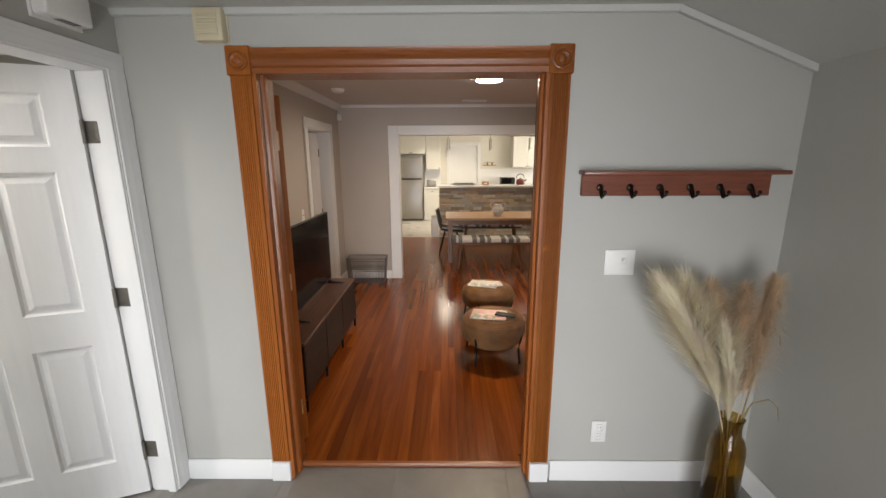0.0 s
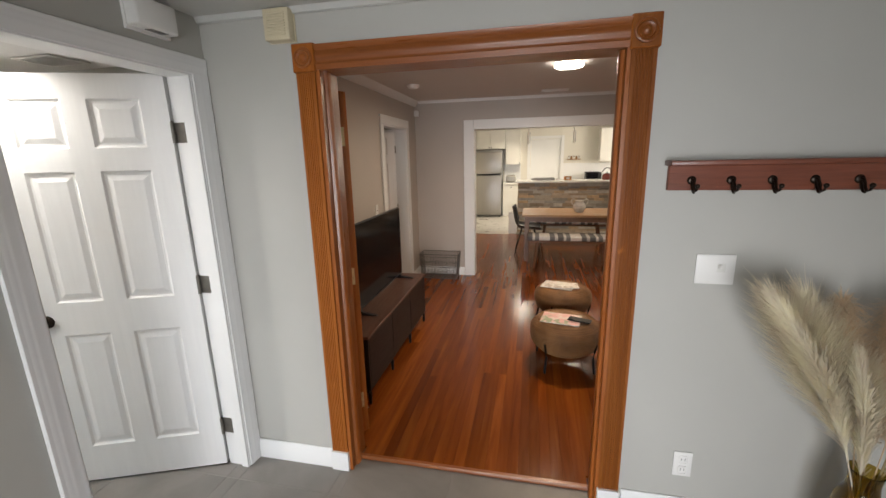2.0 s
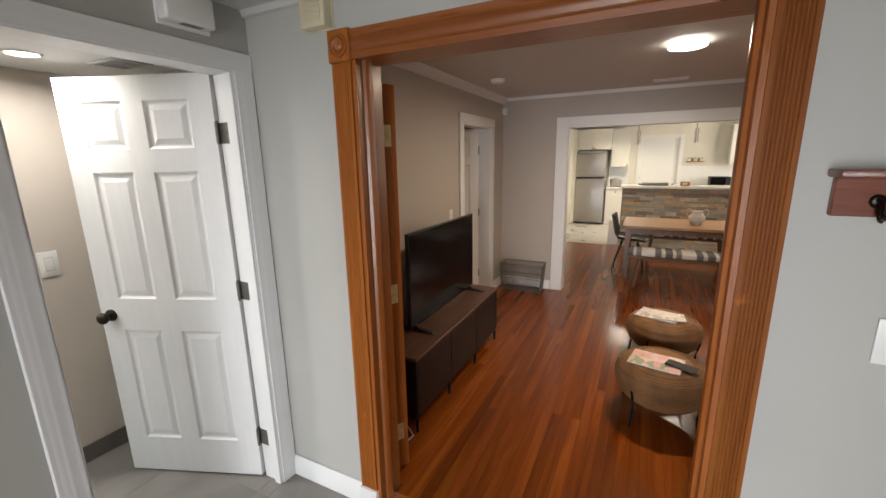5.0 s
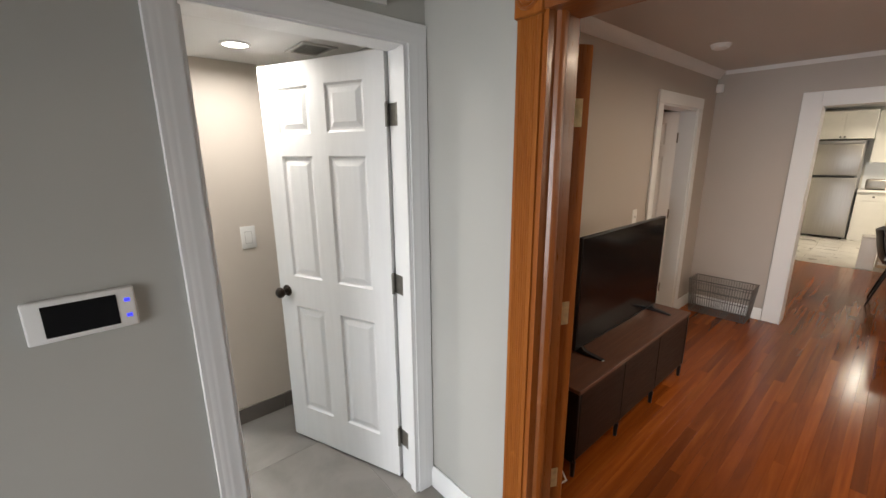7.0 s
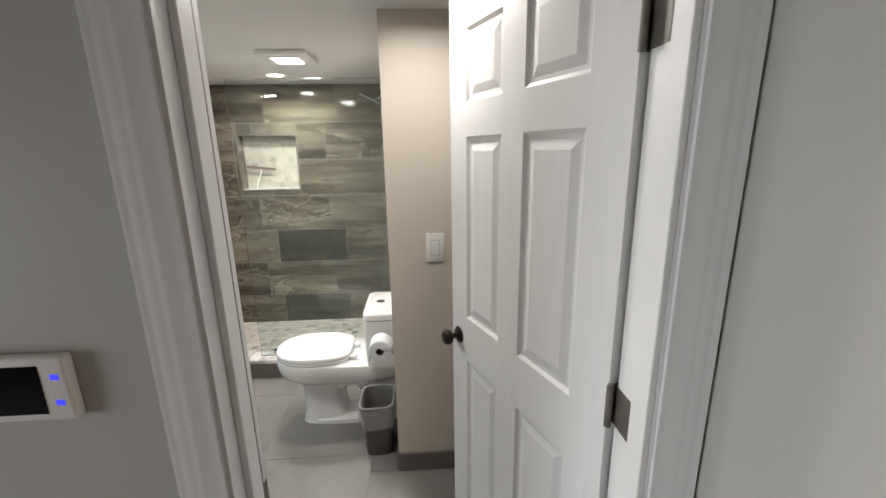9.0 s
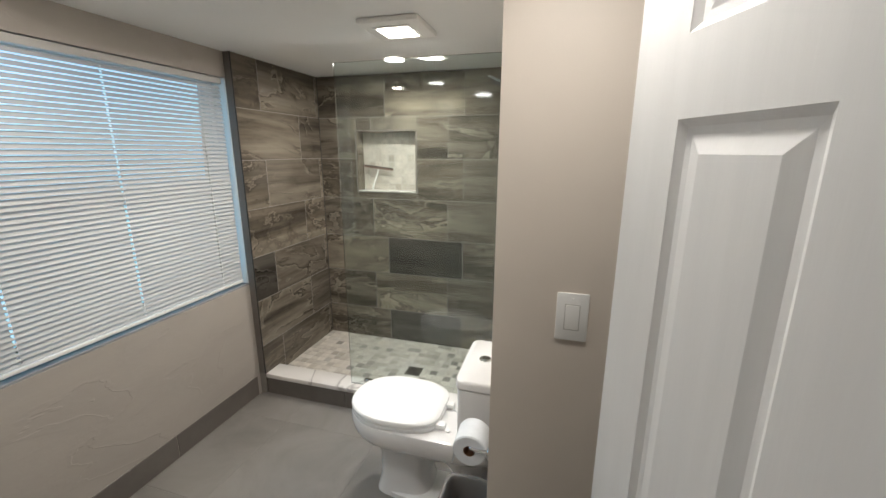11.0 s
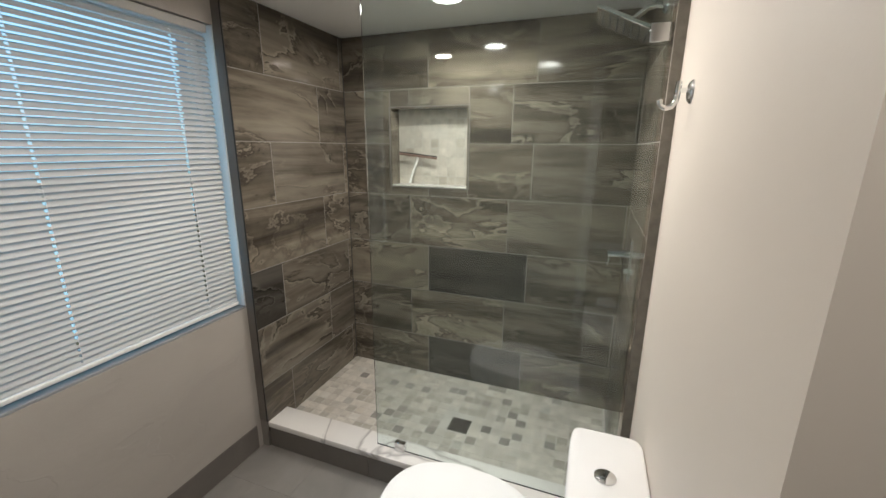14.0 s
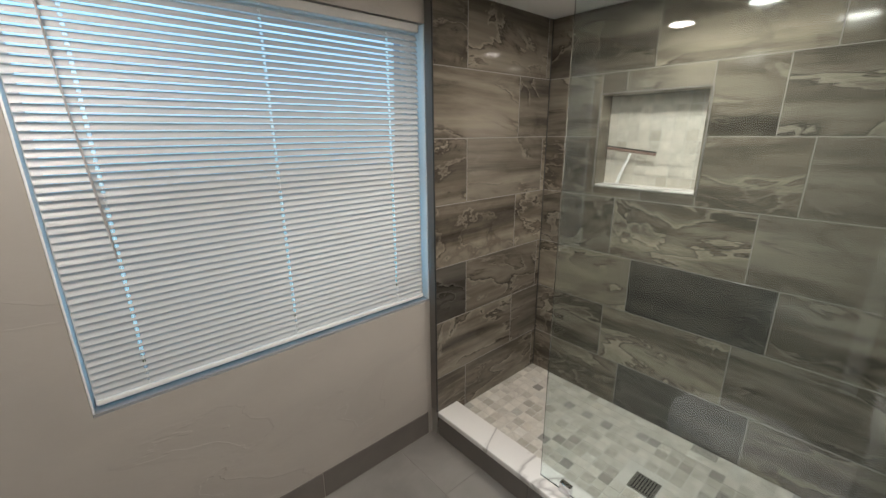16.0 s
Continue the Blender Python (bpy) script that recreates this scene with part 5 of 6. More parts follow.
def downlight(name, x, y, z, r, label):
    t = thing(name, (x, y, z), label, "ceiling light", "recessed ceiling lights")
    part("ring", lathe(B(), [(r * 0.78, -0.004), (r * 0.80, -0.008), (r * 0.95, -0.006), (r, 0.0)], 36), PLASTIC, t)
    part("diffuser", lathe(B(), [(0, -0.005), (r * 0.79, -0.005)], 36), LAMPON, t, "glowing round diffuser")
    return t


downlight("ceiling_light", -3.735, 0.43, CB, 0.070, "small round recessed ceiling light, switched on")
downlight("ceiling_light", -2.05, 0.03, CB, 0.070, "small round recessed ceiling light, switched on")
downlight("ceiling_light", -2.005, 1.41, CB, 0.066, "small round recessed ceiling light, switched on")
cl = thing("ceiling_light", (0.50, 3.78, CL), "round flat drum ceiling light, switched on", "ceiling light")
part("base", lathe(B(), [(0, -0.001), (0.110, -0.001), (0.110, -0.008), (0, -0.008)], 40), PLASTIC, cl)
part("diffuser", lathe(B(), [(0.108, -0.0085), (0.112, -0.012), (0.113, -0.028), (0.108, -0.033), (0, -0.034)], 40), LAMPON, cl, "glowing round diffuser")


def grille(name, x, y, z, w, d, along, label):
    t = thing(name, (x, y, z), label, "ceiling vent")
    for a in ((-w / 2, w / 2, -d / 2, -d / 2 + 0.018), (-w / 2, w / 2, d / 2 - 0.018, d / 2), (-w / 2, -w / 2 + 0.018, -d / 2 + 0.018, d / 2 - 0.018), (w / 2 - 0.018, w / 2, -d / 2 + 0.018, d / 2 - 0.018)):
        part("frame", boxed(a[0], a[1], a[2], a[3], -0.008, -0.0005, 0.002), PLASTIC, t)
    part("backing", boxed(-w / 2 + 0.01, w / 2 - 0.01, -d / 2 + 0.01, d / 2 - 0.01, -0.002, -0.0005), GAP, t)
    k = 0
    v = -d / 2 + 0.026
    while v < d / 2 - 0.02:
        s = boxed(-w / 2 + 0.016, w / 2 - 0.016, v - 0.006, v + 0.006, -0.0008, 0.0008)
        bmesh.ops.transform(s, matrix=pose(0, v, -0.006, 35, 0, 0) @ pose(0, -v, 0), verts=s.verts)
        part("slat", s, PLASTIC, t)
        v += 0.016
    return t


grille("ceiling_vent", -1.89, 1.71, CB, 0.22, 0.17, "x", "white slatted air vent in the bathroom ceiling")
grille("ceiling_vent", 0.467, 5.20, CL, 0.30, 0.15, "x", "grey slatted air vent in the living room ceiling")

# ---- living room ----
sd = thing("tv_stand", (-0.783, 2.425, FL), "low walnut top media stand with black doors and legs", "tv stand")
D_, L_ = 0.385, 1.462
part("top", boxed(-D_, 0.0, 0, L_, 0.478, 0.500, 0.003), WALNUT, sd)
part("bottom_board", boxed(-D_ + 0.004, -0.02, 0.004, L_ - 0.004, 0.085, 0.103, 0.002), BLACK, sd)
for y in (0.002, L_ - 0.020):
    part("side_panel", boxed(-D_ + 0.004, -0.006, y, y + 0.018, 0.1035, 0.4775, 0.002), BLACK, sd)
part("back_panel", boxed(-D_ + 0.002, -D_ + 0.01, 0.02, L_ - 0.02, 0.1035, 0.4775), BLACK, sd)
DOORM = plain("espresso_door", (0.009, 0.0065, 0.005), 0.42, vary=0.25, scale=6, stretch=(4, 1, 20), bump=0.1, spec=0.3)
for k in range(3):
    y0 = 0.023 + k * 0.4735
    dm = part("cabinet_door", boxed(-0.024, -0.006, y0, y0 + 0.468, 0.106, 0.475, 0.002), DOORM, sd)
    part("door_edge", boxed(-0.0058, -0.002, y0 + 0.456, y0 + 0.468, 0.110, 0.471, 0.001), BLACK, dm)
for x in (-D_ + 0.03, -0.022):
    for y in (0.018, 0.475, 0.955, L_ - 0.018):
        lg = B()
        cyl(lg, (x, y, 0.084), (x, y, 0.0), 0.014, 0.010, 12)
        part("leg", lg, BLACK, sd)

tv = thing("television", (-0.985, 3.25, FL + 0.500), "large flat black television standing on the media stand", "television")
part("cabinet", boxed(-0.030, -0.004, -0.540, 0.540, 0.030, 0.676, 0.004, 2), DARKPLASTIC, tv)
part("screen", boxed(-0.0045, -0.002, -0.534, 0.534, 0.044, 0.670), SCREEN, tv)
part("back_bulge", boxed(-0.060, -0.0301, -0.30, 0.30, 0.06, 0.36, 0.01, 2), DARKPLASTIC, tv)
for y in (-0.47, 0.47):
    lg = B()
    prism(lg, [(-0.13, 0.0), (0.13, 0.0), (0.125, 0.008), (0.02, 0.022), (0.0, 0.040), (-0.02, 0.040), (-0.03, 0.020), (-0.125, 0.008)], "y", y - 0.012, y + 0.012)
    part("foot", lg, DARKPLASTIC, tv)
cb = thing("power_cable", (-1.0, 2.30, FL), "white cable lying on the floor beside the stand", "cable")
part("cord", tube(B(), [(-0.28, 0.05, 0.16), (-0.20, -0.02, 0.03), (-0.06, -0.03, 0.006), (0.10, 0.0, 0.006), (0.185, 0.035, 0.006), (0.20, 0.085, 0.012), (0.15, 0.115, 0.030), (0.06, 0.118, 0.045), (-0.06, 0.10, 0.05)], 0.0045, 8), PLASTIC, cb)


def wicker():
    m, n, l, p = shader("woven_rattan")
    co = n.new("ShaderNodeTexCoord")
    v = co.outputs["Object"]
    w = n.new("ShaderNodeTexWave")
    w.wave_type, w.bands_direction = "BANDS", "Z"
    w.inputs["Scale"].default_value = 30
    w.inputs["Distortion"].default_value = 0.5
    l.new(v, w.inputs["Vector"])
    round_ = n.new("ShaderNodeTexGradient")
    round_.gradient_type = "RADIAL"
    l.new(v, round_.inputs["Vector"])
    turns = n.new("ShaderNodeMath")
    turns.operation = "MULTIPLY"
    turns.inputs[1].default_value = 240
    l.new(round_.outputs["Fac"], turns.inputs[0])
    over = n.new("ShaderNodeMath")
    over.operation = "PINGPONG"
    over.inputs[1].default_value = 1.0
    l.new(turns.outputs[0], over.inputs[0])
    weave = mixc(n, l, 0.5, w.outputs["Fac"], over.outputs[0])
    big = noise_tex(n, l, v, 9, 5)
    col = ramp(n, l, weave, [(0.15, (0.19, 0.095, 0.036)), (0.55, (0.30, 0.158, 0.064)), (1, (0.36, 0.198, 0.085))])
    l.new(mixc(n, l, 1.0, col, ramp(n, l, big, [(0.3, (0.65, 0.62, 0.6)), (0.7, (1.15, 1.12, 1.1))]), "MULTIPLY"), p.inputs["Base Color"])
    p.inputs["Roughness"].default_value = 0.55
    bumped(n, l, p, weave, 0.5, 0.004)
    return m


RATTAN = wicker()


def pouf(name, x, y, rz, label):
    t = thing(name, (x, y, FL), label, "ottoman", "rattan ottomans", rz)
    prof = [(0, 0.368), (0.10, 0.376), (0.17, 0.376), (0.222, 0.362), (0.254, 0.332), (0.268, 0.288), (0.266, 0.236), (0.246, 0.182), (0.205, 0.142), (0.13, 0.122), (0, 0.116)]
    part("body", lathe(B(), prof, 64), RATTAN, t)
    wf = B()
    for k in range(2, 10):
        for s in (0.0, 0.2, 0.4, 0.6, 0.8):
            r = prof[k][0] * (1 - s) + prof[min(k + 1, 10)][0] * s
            z = prof[k][1] * (1 - s) + prof[min(k + 1, 10)][1] * s
            if r > 0.14:
                rr = [(r + 0.003 + 0.0022 * math.sin(23 * a + 3.1 * k + 9 * s)) for a in [2 * math.pi * i / 64 for i in range(64)]]
                ring = [[wf.verts.new(((rr[i] + 0.0036 * math.cos(q)) * math.cos(2 * math.pi * i / 64), (rr[i] + 0.0036 * math.cos(q)) * math.sin(2 * math.pi * i / 64), z + 0.0036 * math.sin(q))) for q in (0, 1.57, 3.14, 4.71)] for i in range(64)]
                for i in range(64):
                    for q in range(4):
                        wf.faces.new((ring[i][q], ring[(i + 1) % 64][q], ring[(i + 1) % 64][(q + 1) % 4], ring[i][(q + 1) % 4]))
    tagged(part("weave", wf, RATTAN, t), kind="stuff")
    for a in (45, 135, 225, 315):
        c, s = math.cos(radians(a)), math.sin(radians(a))
        pts = [(0.270 * c, 0.270 * s, 0.24), (0.256 * c, 0.256 * s, 0.18), (0.246 * c, 0.246 * s, 0.12), (0.262 * c, 0.262 * s, 0.0)]
        part("leg", tube(B(), pts, 0.009, 10), BLACK, t, "thin black metal leg")
    return t


pouf("ottoman", 0.522, 3.255, 8, "round woven rattan ottoman with black metal legs")
pouf("ottoman", 0.560, 4.07, 20, "round woven rattan ottoman with black metal legs")


def magazine_material(name, a, b, c, seed):
    m, n, l, p = shader(name)
    v = mapped(n, l, (1, 1, 1))
    vo = n.new("ShaderNodeTexVoronoi")
    vo.inputs["Scale"].default_value = 22 + seed
    l.new(v, vo.inputs["Vector"])
    k = noise_tex(n, l, v, 10 + seed, 3)
    col = mixc(n, l, ramp(n, l, k, [(0.42, (0, 0, 0)), (0.55, (1, 1, 1))]), a, b)
    col = mixc(n, l, ramp(n, l, vo.outputs["Color"], [(0.62, (0, 0, 0)), (0.70, (1, 1, 1))]), col, c)
    l.new(col, p.inputs["Base Color"])
    p.inputs["Roughness"].default_value = 0.3
    return m


def magazine(x, y, z, rz, w, h, m, label):
    t = thing("magazine", (x, y, z), label, "magazine", rz=rz)
    part("pages", boxed(-w / 2, w / 2, -h / 2, h / 2, 0.0, 0.005, 0.001), PAPER, t)
    cv = B()
    g = [[cv.verts.new((-w / 2 + w * i / 6, -h / 2 + h * j / 4, 0.0055 + 0.004 * (i / 6) ** 2)) for i in range(7)] for j in range(5)]
    for j in range(4):
        for i in range(6):
            cv.faces.new((g[j][i], g[j][i + 1], g[j + 1][i + 1], g[j + 1][i]))
    part("cover", cv, m, t)
    return t


MAG1 = magazine_material("pink_cover", (0.72, 0.60, 0.56), (0.70, 0.40, 0.38), (0.32, 0.36, 0.22), 3)
MAG2 = magazine_material("white_cover", (0.78, 0.76, 0.72), (0.66, 0.62, 0.58), (0.45, 0.40, 0.36), 8)
TOPZ = FL + 0.380
magazine(0.482, 3.215, TOPZ, -12, 0.29, 0.21, MAG1, "magazine with a pink and green cover on the ottoman")
rm = thing("phone", (0.617, 3.180, TOPZ + 0.012), "black phone lying on a magazine", "phone", rz=-22)
part("body", boxed(-0.085, 0.085, -0.037, 0.037, 0, 0.010, 0.004, 2), DARKPLASTIC, rm)
part("screen", boxed(-0.080, 0.080, -0.033, 0.033, 0.0098, 0.0108), plain("dull_black_glass", (0.008, 0.008, 0.009), 0.45, vary=0.2, bump=0.0, spec=0.3), rm)
magazine(0.515, 4.06, TOPZ, -18, 0.30, 0.22, MAG2, "white magazine lying on the ottoman")
magazine(0.585, 4.02, TOPZ + 0.011, 4, 0.22, 0.15, MAG2, "small white magazine lying on another one")

bk = thing("wire_basket", (-0.965, 5.40, FL), "dark grey wire basket standing on the floor by the wall", "basket")
def ring_pts(z, s=1.0):
    return [(-0.265 * s, -0.12 * s, z), (0.265 * s, -0.12 * s, z), (0.265 * s, 0.12 * s, z), (-0.265 * s, 0.12 * s, z)]
for z, s in ((0.01, 0.90), (0.17, 0.95), (0.25, 0.97), (0.345, 1.0)):
    b = B()
    q = ring_pts(z, s)
    for i in range(4):
        tube(b, [q[i], q[(i + 1) % 4]], 0.0035 if z < 0.3 else 0.005, 6)
    part("rim", b, WIRE, bk)
wr = B()
for k in range(25):
    x = -0.265 + 0.53 * k / 24
    for s in (-1, 1):
        tube(wr, [(x * 0.90, s * 0.108, 0.01), (x, s * 0.12, 0.345)], 0.0022, 5)
for k in range(1, 11):
    y = -0.12 + 0.24 * k / 11
    for s in (-1, 1):
        tube(wr, [(s * 0.2385, y * 0.9, 0.01), (s * 0.265, y, 0.345)], 0.0022, 5)
    tube(wr, [(-0.2385, y * 0.9, 0.01), (0.2385, y * 0.9, 0.01)], 0.0022, 5)
tagged(part("wire_mesh", wr, WIRE, bk), kind="stuff")

sn = thing("corner_sensor", (-1.27, 5.52, 2.17), "small white alarm sensor in the wall corner", "sensor")
part("housing", boxed(-0.025, 0.030, -0.030, 0.025, 0, 0.075, 0.010, 3), PLASTIC, sn)
part("lens", boxed(0.0, 0.034, -0.034, -0.02, 0.015, 0.045, 0.006, 2), PLASTIC, sn)
sm = thing("smoke_detector", (-0.967, 4.35, CL), "round white smoke detector on the ceiling", "smoke detector")
part("base", lathe(B(), [(0.065, 0), (0.065, -0.012), (0.058, -0.014)], 32), PLASTIC, sm)
part("cover", lathe(B(), [(0.058, -0.012), (0.054, -0.028), (0.035, -0.036), (0, -0.037)], 32), PLASTIC, sm)
ws = thing("wall_switch", (-1.2985, 4.0, 1.075), "white light switch beside the bedroom door", "light switch")
part("plate", boxed(0, 0.006, -0.036, 0.036, 0, 0.115, 0.003), PLASTIC, ws)
part("toggle", boxed(0.005, 0.016, -0.005, 0.005, 0.05, 0.066, 0.001), PLASTIC, ws)

# ---- dining ----
tbz = FL
tb = thing("dining_table", (0.95, 6.80, tbz), "long wooden dining table with square legs", "table")
part("tabletop", boxed(-0.84, 0.84, -0.43, 0.43, 0.700, 0.735, 0.004), TABLEWOOD, tb)
for y in (-0.36, 0.34):
    part("apron", boxed(-0.74, 0.74, y, y + 0.02, 0.62, 0.6995, 0.001), LEGWOOD, tb)
for x in (-0.80, 0.73):
    for y in (-0.39, 0.32):
        part("leg", boxed(x, x + 0.07, y, y + 0.07, 0, 0.6995, 0.003), LEGWOOD, tb)


def plaid():
    m, n, l, p = shader("grey_white_striped_cloth")
    co = n.new("ShaderNodeTexCoord")
    sep = n.new("ShaderNodeSeparateXYZ")
    l.new(co.outputs["Object"], sep.inputs[0])
    def stripes(sock, k):
        mu = n.new("ShaderNodeMath")
        mu.operation = "MULTIPLY"
        mu.inputs[1].default_value = k
        l.new(sock, mu.inputs[0])
        f = n.new("ShaderNodeMath")
        f.operation = "FRACT"
        l.new(mu.outputs[0], f.inputs[0])
        return f.outputs[0]
    a = ramp(n, l, stripes(sep.outputs["X"], 2.3), [(0.0, (0.74, 0.72, 0.68)), (0.34, (0.74, 0.72, 0.68)), (0.35, (0.16, 0.155, 0.16)), (0.50, (0.16, 0.155, 0.16)), (0.51, (0.62, 0.60, 0.57)), (0.60, (0.62, 0.60, 0.57)), (0.61, (0.13, 0.128, 0.13)), (0.78, (0.13, 0.128, 0.13)), (0.79, (0.66, 0.64, 0.6)), (0.86, (0.66, 0.64, 0.6)), (0.87, (0.2, 0.2, 0.2))])
    fine = noise_tex(n, l, co.outputs["Object"], 300, 2)
    l.new(mixc(n, l, 1.0, a, ramp(n, l, fine, [(0.3, (0.75, 0.75, 0.75)), (0.7, (1.1, 1.1, 1.1))]), "MULTIPLY"), p.inputs["Base Color"])
    p.inputs["Roughness"].default_value = 0.9
    bumped(n, l, p, fine, 0.3)
    return m


PLAID = plaid()


def bench(x, y):
    t = thing("dining_bench", (x, y, FL), "wooden bench with a grey and white striped cushion", "bench", "benches at the table")
    part("cushion", boxed(-0.60, 0.60, -0.16, 0.16, 0.415, 0.480, 0.022, 4), PLAID, t)
    part("seat_frame", boxed(-0.57, 0.57, -0.14, 0.14, 0.380, 0.4145, 0.004), LEGWOOD, t)
    for sx in (-1, 1):
        for sy in (-1, 1):
            part("leg", cyl(B(), (sx * 0.45, sy * 0.10, 0.379), (sx * 0.50, sy * 0.135, 0.0), 0.022, 0.013, 12), LEGWOOD, t)
    return t


bench(0.80, 6.16)
bench(0.95, 7.62)


def shell_chair(x, y, rz):
    t = thing("dining_chair", (x, y, FL), "black moulded shell chair with slim legs", "chair", "chairs at the table", rz)
    sh_ = B()
    prof = [(0.21, 0.415), (0.10, 0.43), (-0.06, 0.435), (-0.16, 0.455), (-0.20, 0.52), (-0.225, 0.62), (-0.245, 0.73), (-0.26, 0.79)]
    cols = 9
    for side in (0, 0.012):
        g = []
        for i, (u, z) in enumerate(prof):
            wd = 0.22 - 0.05 * max(0, i - 4) / 3
            row = []
            for k in range(cols):
                s = -1 + 2 * k / (cols - 1)
                up = 0.055 * abs(s) ** 3 if i < 5 else 0.02 * abs(s) ** 3
                fw = 0.05 * abs(s) ** 2 if i > 3 else 0
                row.append(sh_.verts.new((s * wd, u + fw - side * (i > 3), z + up - side * (i <= 3))))
            g.append(row)
        for a, b in zip(g, g[1:]):
            for k in range(cols - 1):
                sh_.faces.new((a[k], a[k + 1], b[k + 1], b[k]))
    part("shell", sh_, DARKPLASTIC, t)
    for sx in (-1, 1):
        for sy, dy in ((1, 0.10), (-1, -0.10)):
            part("leg", cyl(B(), (sx * 0.13, dy, 0.42), (sx * 0.20, dy * 2.1, 0.0), 0.014, 0.009, 10), BLACK, t)
    return t


shell_chair(0.20, 7.0, -90)
shell_chair(1.98, 6.85, 90)

jg = thing("jug", (0.98, 6.74, FL + 0.735), "round glazed jug in white and grey with two handles", "jug")
JUG = plain("grey_white_glaze", (0.76, 0.73, 0.68), 0.2, vary=0.35, scale=9, stretch=(1, 1, 3), bump=0.02)
jk = 1.05
part("pot", lathe(B(), [(r * jk, z * jk) for r, z in [(0, 0), (0.05, 0), (0.055, 0.008), (0.085, 0.05), (0.095, 0.085), (0.088, 0.115), (0.062, 0.14), (0.058, 0.158), (0.068, 0.175), (0.064, 0.177), (0.052, 0.158), (0.056, 0.14), (0.08, 0.112), (0.0, 0.03)]], 36), JUG, jg)
for s in (-1, 1):
    part("handle", tube(B(), [(s * 0.075, 0, 0.195), (s * 0.10, 0, 0.21), (s * 0.124, 0, 0.183), (s * 0.118, 0, 0.142), (s * 0.104, 0, 0.118)], 0.008, 8), JUG, jg)

# ---- kitchen ----
CREAMW = plain("cream_cabinet_paint", (0.72, 0.70, 0.64), 0.4, vary=0.03, bump=0.03)
QUARTZ = plain("white_quartz", (0.80, 0.78, 0.74), 0.25, vary=0.03, bump=0)
bar = thing("breakfast_bar", (0, 8.90, FL), "breakfast bar faced with stacked ledger stone", "bar")
part("core", boxed(-0.02, 3.35, 0.016, 0.20, 0, 1.055), DARKGROUT, bar)
part("end_panel", boxed(-0.036, -0.021, 0.0, 0.20, 0, 1.055, 0.002), LEDGER, bar)
bt = tagged(link("bar_top", boxed(-0.07, 3.38, 8.72, 9.34, FL + 1.056, FL + 1.092, 0.004), QUARTZ), "white stone bar top along the kitchen", "worktop")
random.seed(21)
stones = []
z = 0.002
while z < 1.05:
    h = random.choice((0.042, 0.055, 0.072))
    h = min(h, 1.053 - z)
    x = -0.02
    while x < 2.6:
        w = random.uniform(0.16, 0.44)
        stones.append((x, min(x + w, 2.62), z, z + h))
        x += w
    z += h
stones.sort(key=lambda c: c[0])
for k, (u0, u1, v0, v1) in enumerate(stones):
    d = random.uniform(0.006, 0.024)
    if k < 280:
        part("ledger_stone", boxed(u0 + 0.001, u1 - 0.001, 0.0155 - d, 0.0155, v0 + 0.0008, v1 - 0.0008), LEDGER, bar, soft=False)

fr = thing("fridge", (-0.865, 10.98, FL), "stainless steel top-freezer fridge", "fridge")
SIDEG = plain("grey_fridge_side", (0.24, 0.235, 0.23), 0.5, vary=0.05, bump=0.05)
part("cabinet", boxed(-0.335, 0.335, 0.06, 0.70, 0.03, 1.70, 0.004), SIDEG, fr)
for z0, z1 in ((0.055, 1.115), (1.15, 1.70)):
    b = B()
    box(b, -0.335, 0.335, 0.0, 0.058, z0, z1, 0.014, 3)
    dd = part("door", b, STEEL, fr)
    part("grip", boxed(-0.30, 0.30, -0.004, 0.02, (z1 + 0.001) if z0 < 1 else (z0 - 0.016), (z1 + 0.016) if z0 < 1 else (z0 - 0.001), 0.002), DARKPLASTIC, dd)
part("top_hinge_cover", boxed(-0.335, 0.335, 0.06, 0.70, 1.7005, 1.76, 0.006), SIDEG, fr)
for x in (-0.28, 0.28):
    part("foot", cyl(B(), (x, 0.12, 0.03), (x, 0.12, 0.0), 0.02, seg=12), DARKPLASTIC, fr)


def cabinet(name, x0, x1, y0, y1, z0, z1, doors, label, drawer=False, pull="bottom"):
    t = thing(name, (x0, y0, z0), label, "cabinet")
    w, d, h = x1 - x0, y1 - y0, z1 - z0
    part("body", boxed(0, w, 0.02, d, 0, h, 0.002), CREAMW, t)
    for k in range(doors):
        a, b = w * k / doors + 0.002, w * (k + 1) / doors - 0.002
        top = h - 0.16 if drawer else h - 0.002
        spans = [(0.002, top)] + ([(h - 0.155, h - 0.002)] if drawer else [])
        for s0, s1 in spans:
            db = B()
            box(db, a, b, 0.006, 0.0195, s0, s1, 0.001)
            r = 0.05 if s1 - s0 > 0.2 else 0.03
            for q in ((a, a + r, s0, s1), (b - r, b, s0, s1), (a + r, b - r, s0, s0 + r), (a + r, b - r, s1 - r, s1)):
                box(db, q[0], q[1], 0.0, 0.0059, q[2], q[3], 0.001)
            dm = part("cabinet_door", db, CREAMW, t)
            kx = (a + b) / 2 if s1 - s0 < 0.2 else (b - 0.025 if k % 2 == 0 else a + 0.025)
            kz = (s0 + s1) / 2 if s1 - s0 < 0.2 else (s0 + 0.03 if pull == "bottom" else s1 - 0.03)
            part("knob", cyl(B(), (kx, 0.0, kz), (kx, -0.025, kz), 0.012, 0.015, 12), BLACK, dm)
    return t


cabinet("upper_cabinet", -1.22, -0.45, 11.08, 11.715, FL + 1.79, FL + 2.27, 2, "cream wall cabinet above the fridge")
cabinet("upper_cabinet", -0.445, -0.06, 11.38, 11.715, FL + 1.38, FL + 2.27, 1, "tall cream wall cabinet beside the fridge")
